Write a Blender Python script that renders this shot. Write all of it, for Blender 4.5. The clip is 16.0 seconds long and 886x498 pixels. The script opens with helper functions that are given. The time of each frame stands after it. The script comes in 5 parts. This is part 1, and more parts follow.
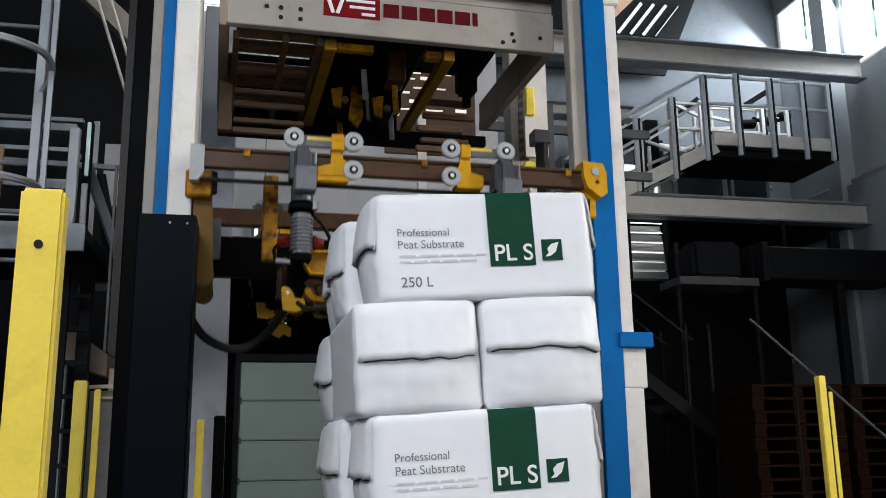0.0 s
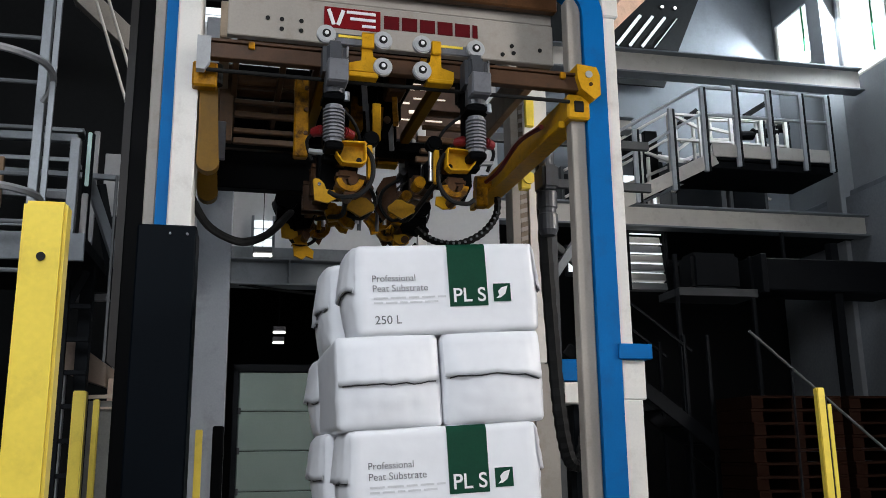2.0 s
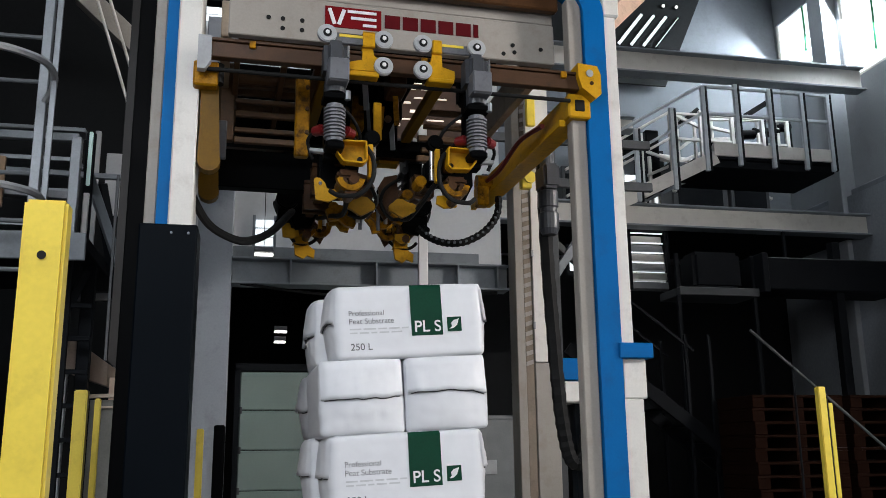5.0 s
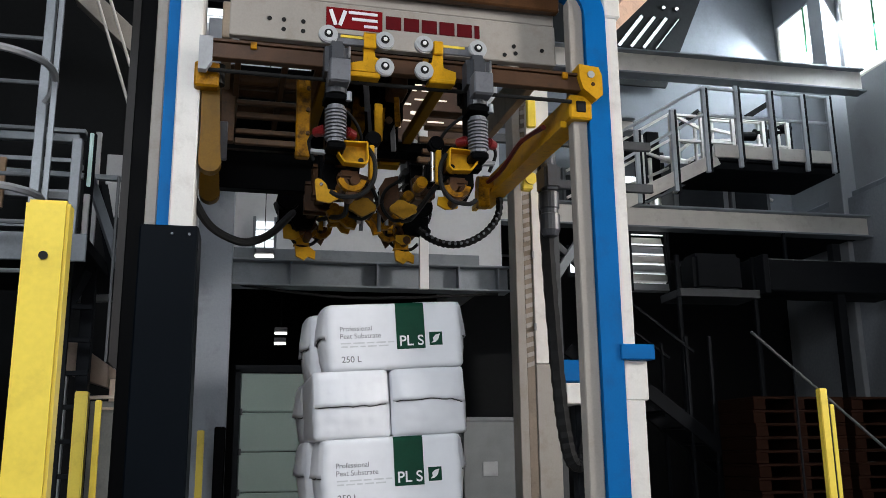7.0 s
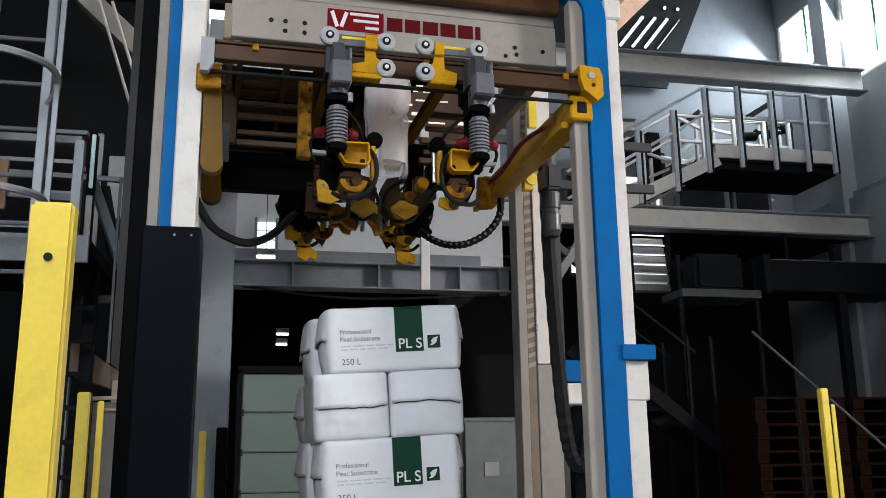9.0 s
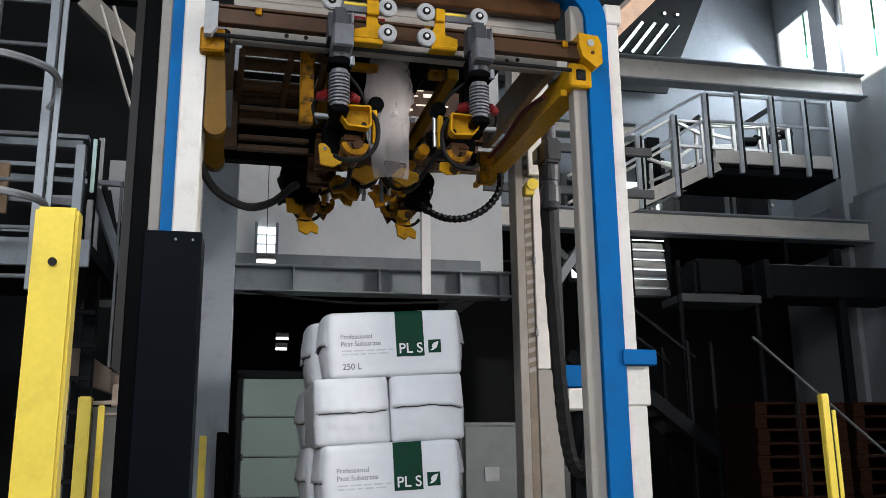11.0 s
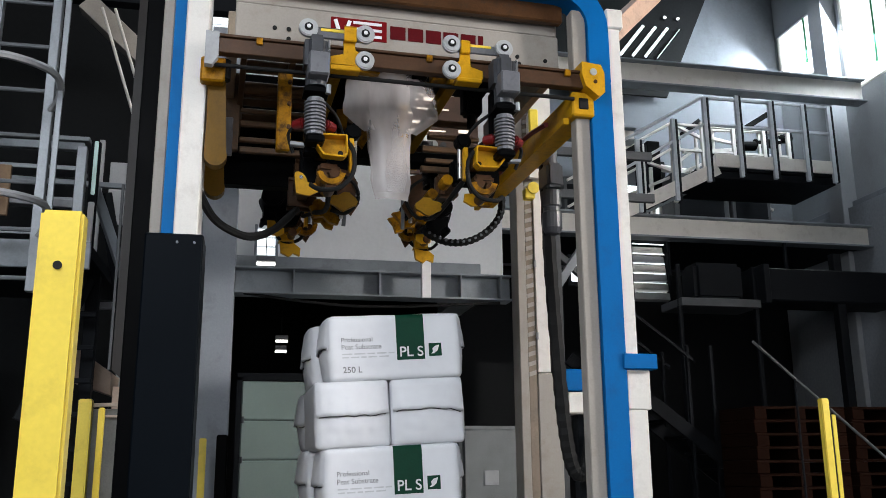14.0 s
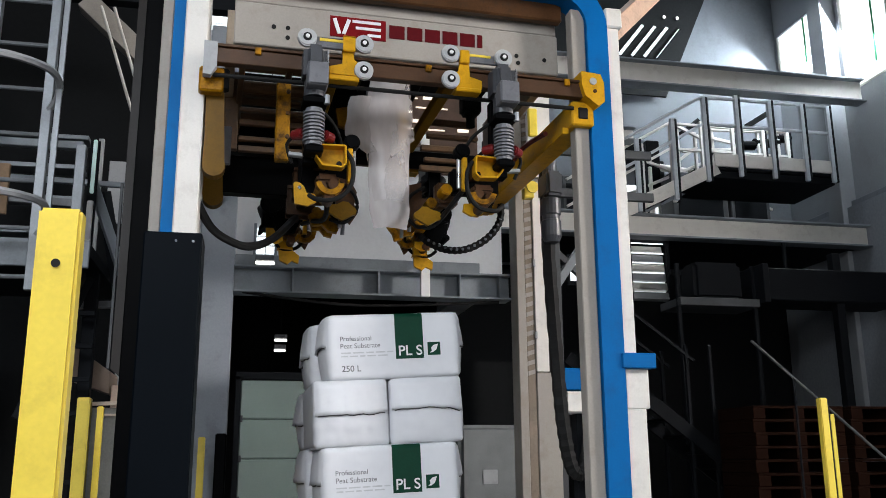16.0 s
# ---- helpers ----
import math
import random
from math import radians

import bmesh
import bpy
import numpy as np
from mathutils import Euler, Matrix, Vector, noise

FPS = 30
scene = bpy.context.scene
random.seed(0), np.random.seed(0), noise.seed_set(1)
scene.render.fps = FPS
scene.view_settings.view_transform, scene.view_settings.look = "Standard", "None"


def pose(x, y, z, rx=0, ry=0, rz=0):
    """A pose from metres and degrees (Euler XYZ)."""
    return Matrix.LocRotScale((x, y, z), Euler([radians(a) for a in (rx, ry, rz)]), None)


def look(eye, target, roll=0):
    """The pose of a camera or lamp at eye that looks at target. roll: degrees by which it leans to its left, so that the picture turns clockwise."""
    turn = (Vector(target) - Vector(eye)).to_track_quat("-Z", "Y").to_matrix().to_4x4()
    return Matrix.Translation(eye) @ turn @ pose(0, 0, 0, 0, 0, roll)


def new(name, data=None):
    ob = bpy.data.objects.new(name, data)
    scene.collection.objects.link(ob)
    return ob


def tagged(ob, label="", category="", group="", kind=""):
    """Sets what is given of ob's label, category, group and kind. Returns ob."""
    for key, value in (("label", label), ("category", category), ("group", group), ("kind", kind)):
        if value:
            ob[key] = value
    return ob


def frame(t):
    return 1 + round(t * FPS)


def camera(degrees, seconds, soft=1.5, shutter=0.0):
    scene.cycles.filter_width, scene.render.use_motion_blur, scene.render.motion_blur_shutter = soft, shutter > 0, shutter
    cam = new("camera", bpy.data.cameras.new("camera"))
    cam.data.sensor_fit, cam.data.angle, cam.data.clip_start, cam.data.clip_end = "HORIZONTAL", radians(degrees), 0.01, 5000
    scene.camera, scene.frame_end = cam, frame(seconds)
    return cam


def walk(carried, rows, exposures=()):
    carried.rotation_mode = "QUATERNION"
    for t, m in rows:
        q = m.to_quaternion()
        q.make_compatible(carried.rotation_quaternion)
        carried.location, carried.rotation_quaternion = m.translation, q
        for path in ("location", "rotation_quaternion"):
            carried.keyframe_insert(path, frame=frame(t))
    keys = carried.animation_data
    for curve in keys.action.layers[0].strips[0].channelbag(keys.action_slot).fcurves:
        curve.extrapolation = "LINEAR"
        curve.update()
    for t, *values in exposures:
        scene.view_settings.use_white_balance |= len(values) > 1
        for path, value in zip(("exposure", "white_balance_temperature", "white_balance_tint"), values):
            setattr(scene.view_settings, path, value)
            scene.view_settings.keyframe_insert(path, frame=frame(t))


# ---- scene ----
# ---- camera ----
cam = camera(52.2, 16.0, soft=0.8, shutter=0.5)
CAM_ROWS = [
    (0.0, 0.010, 0.010, 1.600, 102.300, 0.810, -11.873), (0.5, 0.014, 0.011, 1.601, 102.426, 0.803, -11.850),
    (1.0, 0.019, 0.005, 1.601, 102.776, 0.767, -11.795), (1.5, 0.012, 0.001, 1.601, 102.902, 0.701, -11.888),
    (2.0, 0.006, 0.000, 1.604, 102.935, 0.663, -11.964), (2.5, 0.011, 0.000, 1.602, 102.939, 0.735, -11.870),
    (3.0, 0.011, -0.005, 1.602, 102.889, 0.692, -11.842), (3.5, 0.008, -0.005, 1.599, 102.916, 0.680, -11.863),
    (4.0, 0.010, -0.007, 1.602, 102.882, 0.674, -11.892), (5.2, 0.008, -0.002, 1.601, 102.910, 0.664, -11.860),
    (6.5, 0.005, 0.004, 1.599, 102.938, 0.652, -11.797),
    (7.0, 0.004, 0.006, 1.601, 103.008, 0.652, -11.872), (7.5, 0.001, 0.003, 1.598, 103.114, 0.649, -11.818),
    (8.0, 0.000, 0.000, 1.600, 103.124, 0.648, -11.687), (8.5, -0.001, 0.000, 1.602, 103.105, 0.717, -11.801),
    (9.0, 0.001, -0.006, 1.599, 103.049, 0.707, -11.777), (10.2, -0.004, -0.007, 1.600, 103.200, 0.670, -11.800),
    (11.5, -0.008, -0.007, 1.600, 103.373, 0.633, -11.822), (12.0, -0.006, -0.003, 1.599, 103.366, 0.622, -11.808),
    (12.5, -0.009, -0.003, 1.602, 103.395, 0.514, -11.863), (13.0, -0.015, -0.001, 1.600, 103.363, 0.553, -11.883),
    (13.5, -0.011, -0.009, 1.601, 103.391, 0.474, -11.923), (14.0, -0.018, -0.007, 1.603, 103.521, 0.457, -11.916),
    (14.5, -0.018, -0.010, 1.600, 103.374, 0.436, -11.976), (15.0, -0.020, -0.004, 1.601, 103.513, 0.395, -11.967),
    (15.5, -0.018, -0.011, 1.598, 103.531, 0.404, -11.973), (16.0, -0.016, -0.008, 1.601, 103.478, 0.408, -11.975)]
walk(cam, [(t, pose(*p)) for t, *p in CAM_ROWS], exposures=[(0.0, -0.58), (2.0, -0.6), (4.0, -0.62), (6.5, -0.46), (9.0, -0.4), (11.5, -0.3), (16.0, -0.27)])

# ---- light: an overcast day through the hall's windows, plus added unseen lamps ----
world = bpy.data.worlds.new("overcast_sky")
scene.world = world
world.use_nodes = True
wn = world.node_tree.nodes
sky = wn.new("ShaderNodeTexSky")
sky.sky_type, sky.sun_disc = "NISHITA", False
sky.sun_elevation, sky.sun_rotation = radians(48), radians(222)
wn["Background"].inputs[1].default_value = 0.12
world.node_tree.links.new(sky.outputs[0], wn["Background"].inputs[0])


def sun_lamp():
    d = bpy.data.lights.new("sun", "SUN")
    d.energy, d.angle, d.color = 0.6, radians(15), (1.0, 0.96, 0.9)
    s = new("sun", d)
    s.matrix_world = look((-20, -22, 34), (0, 4, 0))


def area_lamp(name, eye, target, w, h, watts, color=(0.86, 0.93, 1.0), spread=180):
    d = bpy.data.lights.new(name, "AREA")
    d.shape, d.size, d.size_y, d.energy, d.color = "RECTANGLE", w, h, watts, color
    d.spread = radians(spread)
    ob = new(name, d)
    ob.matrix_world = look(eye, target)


sun_lamp()
# added key and fill lamps, all out of view
area_lamp("added_key_light", (-2.4, -1.2, 6.15), (0.8, 4.6, 2.0), 4.0, 3.0, 560, (0.87, 0.925, 1.0))
area_lamp("gate_daylight", (0.5, -6.9, 2.6), (0.8, 5.0, 2.4), 4.0, 4.0, 150, (0.97, 0.95, 1.0))
area_lamp("added_right_fill", (6.2, -6.9, 2.3), (2.2, 6.5, 2.6), 3.4, 3.6, 230, (0.94, 0.97, 1.0))
# added lamp before a closed stretch of wall, brightens the rear column
area_lamp("east_window_daylight", (10.36, 0.9, 5.1), (2.2, 6.9, 3.8), 2.4, 1.5, 640, (0.99, 0.94, 0.91), 100)
area_lamp("window_daylight", (10.36, 12.83, 9.1), (6.5, 14.0, 7.0), 1.2, 2.0, 560, (0.82, 0.92, 1.0))
area_lamp("gallery_window_daylight", (10.36, 14.78, 9.5), (7.5, 14.2, 7.0), 1.2, 1.2, 240, (0.82, 0.92, 1.0))

# added lamp out of view, brightens the inner wall behind the machine
area_lamp("added_rear_light", (1.4, 10.3, 11.32), (1.2, 12.4, 5.0), 3.0, 2.4, 130)

# ---- materials ----
MATS = {}


def mat(name, base, rough=0.5, metal=0.0, var=0.25, scale=6.0, bump=0.15, fine=90.0, dirt=None, dirt_amount=0.35, spec=0.5, dirt_from=0.52):
    """A paint, metal or plastic with stains at a large scale, grain at a fine one and a slight relief."""
    if name in MATS:
        return MATS[name]
    m = bpy.data.materials.new(name)
    m.use_nodes = True
    n, l = m.node_tree.nodes, m.node_tree.links
    b = n["Principled BSDF"]
    b.inputs["Metallic"].default_value = metal
    b.inputs["Specular IOR Level"].default_value = spec
    co = n.new("ShaderNodeTexCoord")
    big, small = n.new("ShaderNodeTexNoise"), n.new("ShaderNodeTexNoise")
    big.inputs["Scale"].default_value, big.inputs["Detail"].default_value = scale, 6
    small.inputs["Scale"].default_value, small.inputs["Detail"].default_value = fine, 3
    for t in (big, small):
        l.new(co.outputs["Object"], t.inputs["Vector"])
    ramp = n.new("ShaderNodeValToRGB")
    ramp.color_ramp.elements[0].position, ramp.color_ramp.elements[1].position = 0.3, 0.7
    lo = [c * (1 - var) for c in base]
    hi = [min(1, c * (1 + var * 0.45)) for c in base]
    ramp.color_ramp.elements[0].color, ramp.color_ramp.elements[1].color = (*lo, 1), (*hi, 1)
    mixv = n.new("ShaderNodeMath")
    mixv.operation = "MULTIPLY_ADD"
    l.new(small.outputs[0], mixv.inputs[0])
    mixv.inputs[1].default_value = 0.35
    add = n.new("ShaderNodeMath")
    add.operation = "MULTIPLY"
    l.new(big.outputs[0], add.inputs[0])
    add.inputs[1].default_value = 0.65
    l.new(add.outputs[0], mixv.inputs[2])
    l.new(mixv.outputs[0], ramp.inputs[0])
    out = ramp.outputs[0]
    if dirt:
        spots = n.new("ShaderNodeTexNoise")
        spots.inputs["Scale"].default_value, spots.inputs["Detail"].default_value = scale * 2.3, 9
        spots.inputs["Roughness"].default_value = 0.7
        l.new(co.outputs["Object"], spots.inputs["Vector"])
        sr = n.new("ShaderNodeValToRGB")
        sr.color_ramp.elements[0].position, sr.color_ramp.elements[1].position = dirt_from, dirt_from + 0.18
        sr.color_ramp.elements[1].color = (dirt_amount,) * 3 + (1,)
        l.new(spots.outputs[0], sr.inputs[0])
        mx = n.new("ShaderNodeMix")
        mx.data_type = "RGBA"
        l.new(sr.outputs[0], mx.inputs[0])
        l.new(out, mx.inputs[6])
        mx.inputs[7].default_value = (*dirt, 1)
        out = mx.outputs[2]
    l.new(out, b.inputs["Base Color"])
    rr = n.new("ShaderNodeMapRange")
    rr.inputs[3].default_value, rr.inputs[4].default_value = max(0.05, rough - 0.12), min(1, rough + 0.12)
    l.new(big.outputs[0], rr.inputs[0])
    l.new(rr.outputs[0], b.inputs["Roughness"])
    if bump:
        bp = n.new("ShaderNodeBump")
        bp.inputs["Strength"].default_value, bp.inputs["Distance"].default_value = bump, 0.004
        l.new(mixv.outputs[0], bp.inputs["Height"])
        l.new(bp.outputs[0], b.inputs["Normal"])
    MATS[name] = m
    return m


GREASE = (0.03, 0.022, 0.015)
YELLOW = mat("yellow_paint", (0.86, 0.65, 0.075), 0.38, var=0.12, scale=4, dirt=(0.25, 0.16, 0.03), dirt_amount=0.2)
# one machine yellow in lit and shaded copies
COVER_YELLOW = mat("cover_yellow_paint", (0.6, 0.31, 0.006), 0.42, var=0.2, scale=9, dirt=(0.1, 0.04, 0.004), dirt_amount=0.4, spec=0.25)
BEAM_YELLOW = mat("half_shaded_beam_yellow", (0.3, 0.155, 0.004), 0.45, var=0.3, scale=4, dirt=(0.06, 0.025, 0.004), dirt_amount=0.5, spec=0.2)
GUIDE_YELLOW = mat("shaded_guide_yellow", (0.17, 0.085, 0.003), 0.45, var=0.3, scale=4, dirt=(0.05, 0.02, 0.004), dirt_amount=0.4, spec=0.2)
# besides oil, the brown holds deep shadows and warm light
MACHINE_YELLOW = mat("oily_shaded_yellow", (0.42, 0.19, 0.003), 0.4, var=0.5, scale=4.5, dirt=(0.04, 0.016, 0.004), dirt_amount=0.92, spec=0.15, dirt_from=0.46)
RAILBROWN = mat("brown_rail_paint", (0.072, 0.034, 0.016), 0.45, var=0.3, scale=5, dirt=GREASE, dirt_amount=0.5, spec=0.3)
# warm reflections inside the head are mixed into this tan
ROLLERTAN = mat("tan_oiled_roller", (0.125, 0.064, 0.026), 0.5, var=0.3, scale=8, dirt=GREASE, dirt_amount=0.6, spec=0.3)
BLUE = mat("blue_paint", (0.0, 0.125, 0.38), 0.5, var=0.12, scale=3, spec=0.1, dirt=(0.02, 0.06, 0.14), dirt_amount=0.25)
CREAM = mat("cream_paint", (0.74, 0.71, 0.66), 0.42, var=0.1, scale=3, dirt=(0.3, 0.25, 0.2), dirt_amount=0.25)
# cream darkened, so shade on beam and column edges lies in the paint
DARKCREAM = mat("darkened_cream_paint", (0.35, 0.32, 0.285), 0.5, var=0.14, scale=2.5, dirt=(0.22, 0.17, 0.12), dirt_amount=0.4, spec=0.3)
GREYCOL = mat("grey_paint", (0.36, 0.37, 0.38), 0.45, var=0.15, scale=3, dirt=(0.1, 0.1, 0.1), dirt_amount=0.3)
STEELGREY = mat("steel_grey_paint", (0.22, 0.245, 0.27), 0.5, var=0.2, scale=2, dirt=(0.08, 0.08, 0.09))
MOTORGREY = mat("motor_grey_paint", (0.05, 0.054, 0.062), 0.4, var=0.2, scale=14, dirt=GREASE)
LIGHTGREY = mat("light_grey_paint", (0.145, 0.15, 0.165), 0.42, var=0.15, scale=14, dirt=GREASE, dirt_amount=0.3)
BLACK = mat("black_powder_coat", (0.0018, 0.002, 0.0024), 0.5, var=0.3, scale=5, bump=0.08, spec=0.035)
DADO = mat("dim_grey_dado", (0.32, 0.345, 0.375), 0.8, var=0.3, scale=0.5, fine=20, spec=0.2)
# the guard's bluish sheen is tinted into its black
GUARDBLACK = mat("sheen_tinted_black_guard", (0.0032, 0.005, 0.0075), 0.42, var=0.3, scale=2, bump=0.08, spec=0.035)
POSTGREY = mat("blue_grey_post", (0.34, 0.375, 0.42), 0.5, var=0.15, scale=2, dirt=(0.12, 0.12, 0.13))
RUBBER = mat("black_rubber", (0.012, 0.012, 0.012), 0.6, var=0.3, scale=20, spec=0.15)
# oily steel whose brown also takes in interior shade and warm light
DARKSTEEL = mat("dark_oily_shaded_steel", (0.08, 0.034, 0.012), 0.42, var=0.45, scale=7, dirt=GREASE, dirt_amount=0.7, spec=0.25)
STEEL = mat("bright_steel", (0.55, 0.55, 0.56), 0.3, metal=0.9, var=0.2, scale=10)
ZINC = mat("galvanised_steel", (0.22, 0.235, 0.25), 0.45, metal=0.4, var=0.25, scale=9)
WHEEL = mat("polyamide_wheel", (0.44, 0.45, 0.46), 0.4, var=0.1, scale=25, dirt=GREASE, dirt_amount=0.2)
REDP = mat("red_paint", (0.17, 0.004, 0.007), 0.6, var=0.15, scale=20, bump=0, spec=0.1)
REDDARK = mat("dark_red_print", (0.09, 0.004, 0.007), 0.6, var=0.15, scale=20, bump=0, spec=0.1)
REDPLASTIC = mat("red_plastic", (0.15, 0.006, 0.007), 0.35, var=0.2, scale=20)
WHITEPRINT = mat("white_print", (0.8, 0.8, 0.8), 0.5, var=0.05, scale=20, bump=0)
SACK = mat("white_woven_film", (0.8, 0.81, 0.84), 0.42, var=0.05, scale=5, bump=0.4, fine=18)
GREEN = mat("dark_green_print", (0.004, 0.05, 0.026), 0.5, var=0.2, scale=8, bump=0.1, spec=0.15)
INK = mat("dark_grey_print", (0.17, 0.175, 0.185), 0.5, var=0.1, scale=30, bump=0)
PALEINK = mat("pale_grey_print", (0.6, 0.61, 0.63), 0.5, var=0.1, scale=30, bump=0)
FLAP_SHADE = mat("dark_flap_shadow", (0.05, 0.05, 0.055), 0.7, var=0.2, scale=30, bump=0)
WALL = mat("painted_hall_wall", (0.33, 0.35, 0.37), 0.8, var=0.12, scale=0.7, dirt=(0.2, 0.2, 0.2), dirt_amount=0.3, fine=30)
PANEL = mat("sandwich_panel", (0.66, 0.67, 0.68), 0.55, var=0.1, scale=0.8, dirt=(0.3, 0.3, 0.3), dirt_amount=0.2, fine=25)
# darker copy of the sandwich panel with the gallery's shade put in
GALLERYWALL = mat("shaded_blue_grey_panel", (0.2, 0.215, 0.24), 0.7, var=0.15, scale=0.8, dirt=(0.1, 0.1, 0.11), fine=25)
# near-black copy of the hall wall: the unlit hall's shade is its colour
SHADEWALL = mat("shaded_hall_wall", (0.009, 0.01, 0.011), 0.85, var=0.3, scale=0.6, fine=20, spec=0.15)
CONCRETE = mat("concrete_floor", (0.12, 0.115, 0.11), 0.7, var=0.3, scale=0.8, fine=40, dirt=(0.06, 0.055, 0.05))
ROOF = mat("dark_roof_sheet", (0.02, 0.021, 0.022), 0.7, var=0.3, scale=1.0, fine=20, spec=0.15)
# steel taken down to near black, shade included in the colour
SHADEMETAL = mat("shaded_structural_steel", (0.012, 0.0135, 0.016), 0.6, var=0.3, scale=2.0, spec=0.05)
WOOD = mat("pallet_wood", (0.3, 0.19, 0.11), 0.75, var=0.35, scale=3, fine=50)
# pallet wood darkened: shade of the store is put into the colour
SHADEWOOD = mat("shaded_dark_wood", (0.019, 0.008, 0.005), 0.85, var=0.4, scale=3, fine=50, spec=0.04)
DOORPANEL = mat("roller_door_panel", (0.25, 0.33, 0.305), 0.5, var=0.12, scale=1.2, dirt=(0.3, 0.34, 0.33), dirt_amount=0.2)


def film_material():
    m = bpy.data.materials.new("clear_stretch_film")
    m.use_nodes = True
    n, l = m.node_tree.nodes, m.node_tree.links
    b = n["Principled BSDF"]
    b.inputs["Base Color"].default_value = (0.86, 0.79, 0.77, 1)
    b.inputs["Roughness"].default_value = 0.3
    tr = n.new("ShaderNodeBsdfTransparent")
    mix = n.new("ShaderNodeMixShader")
    nz = n.new("ShaderNodeTexNoise")
    co = n.new("ShaderNodeTexCoord")
    mp = n.new("ShaderNodeMapping")
    mp.inputs["Scale"].default_value = (3.2, 3.2, 1.1)
    l.new(co.outputs["Object"], mp.inputs[0])
    l.new(mp.outputs[0], nz.inputs["Vector"])
    nz.inputs["Scale"].default_value, nz.inputs["Detail"].default_value = 1.6, 5
    r = n.new("ShaderNodeMapRange")
    r.inputs[1].default_value, r.inputs[2].default_value = 0.3, 0.75
    r.inputs[3].default_value, r.inputs[4].default_value = 0.18, 0.46
    l.new(nz.outputs[0], r.inputs[0])
    bp = n.new("ShaderNodeBump")
    bp.inputs["Strength"].default_value, bp.inputs["Distance"].default_value = 0.12, 0.015
    l.new(nz.outputs[0], bp.inputs["Height"])
    l.new(bp.outputs[0], b.inputs["Normal"])
    l.new(r.outputs[0], mix.inputs[0])
    l.new(tr.outputs[0], mix.inputs[1])
    l.new(b.outputs[0], mix.inputs[2])
    l.new(mix.outputs[0], n["Material Output"].inputs[0])
    return m


FILM = film_material()


def glow(name, color, strength):
    m = bpy.data.materials.new(name)
    m.use_nodes = True
    b = m.node_tree.nodes["Principled BSDF"]
    b.inputs["Base Color"].default_value = (*color, 1)
    b.inputs["Emission Color"].default_value = (*color, 1)
    b.inputs["Emission Strength"].default_value = strength
    return m


DAY = glow("bright_overcast_day", (0.9, 0.96, 1.0), 1.6)
WARMGLOW = glow("warm_glow_bars", (1.0, 0.86, 0.72), 1.1)
TUBE = glow("lamp_tube_light", (1.0, 0.98, 0.94), 2.5)


# ---- mesh building ----
class Shape:
    """Collects boxes, bars, tubes and sheets into one mesh."""

    def __init__(self):
        self.v, self.f = [], []

    def add(self, verts, faces):
        k = len(self.v)
        self.v += [tuple(p) for p in verts]
        self.f += [tuple(i + k for i in q) for q in faces]
        return self

    def bm(self, b):
        b.verts.index_update()
        self.add([v.co for v in b.verts], [[v.index for v in f.verts] for f in b.faces])
        b.free()
        return self

    def box(self, x0, x1, y0, y1, z0, z1, bev=0.004, m=None, seg=1):
        b = bmesh.new()
        bmesh.ops.create_cube(b, size=1)
        for v in b.verts:
            v.co = Vector(((x0 + x1) / 2 + v.co.x * (x1 - x0), (y0 + y1) / 2 + v.co.y * (y1 - y0), (z0 + z1) / 2 + v.co.z * (z1 - z0)))
        bev = min(bev, 0.3 * min(abs(x1 - x0), abs(y1 - y0), abs(z1 - z0)))
        if bev > 0:
            bmesh.ops.bevel(b, geom=b.edges[:], offset=bev, segments=seg, affect="EDGES")
        if m is not None:
            b.transform(m)
        return self.bm(b)

    def bar(self, p, q, w, h=None, bev=0.003):
        """A square bar from p to q, w wide and h high."""
        h = h or w
        p, q = Vector(p), Vector(q)
        d = q - p
        m = Matrix.Translation(p) @ d.to_track_quat("X", "Z").to_matrix().to_4x4()
        return self.box(0, d.length, -w / 2, w / 2, -h / 2, h / 2, bev, m)

    def cyl(self, p, q, r, r2=None, n=16, bev=0.0):
        p, q = Vector(p), Vector(q)
        d = q - p
        r2 = r if r2 is None else r2
        m = Matrix.Translation((p + q) / 2) @ d.to_track_quat("Z", "Y").to_matrix().to_4x4()
        b = bmesh.new()
        bmesh.ops.create_cone(b, cap_ends=True, segments=n, radius1=r, radius2=r2, depth=d.length)
        if bev:
            rim = [e for e in b.edges if abs(e.verts[0].co.z - e.verts[1].co.z) < 1e-6]
            bmesh.ops.bevel(b, geom=rim, offset=bev, segments=2, affect="EDGES")
        b.transform(m)
        return self.bm(b)

    def lathe(self, c, profile, n=18):
        """A turned body about the upright line through c: (radius, z) from top to bottom."""
        k = len(profile)
        verts = [(c[0] + r * math.cos(2 * math.pi * i / n), c[1] + r * math.sin(2 * math.pi * i / n), z) for r, z in profile for i in range(n)]
        faces = [(j * n + i, j * n + (i + 1) % n, (j + 1) * n + (i + 1) % n, (j + 1) * n + i) for j in range(k - 1) for i in range(n)]
        faces += [tuple(range(n)), tuple((k - 1) * n + i for i in range(n))]
        return self.add(verts, faces)

    def tube(self, pts, r, n=8, ribs=0.0):
        """A hose along points."""
        pts = [Vector(p) for p in pts]
        fine = []
        for i in range(len(pts) - 1):
            a, b = pts[max(0, i - 1)], pts[i]
            c, d = pts[i + 1], pts[min(len(pts) - 1, i + 2)]
            for k in range(8):
                t = k / 8
                fine.append(0.5 * (2 * b + (c - a) * t + (2 * a - 5 * b + 4 * c - d) * t * t + (3 * b - a - 3 * c + d) * t ** 3))
        fine.append(pts[-1])
        rings, faces, verts = len(fine), [], []
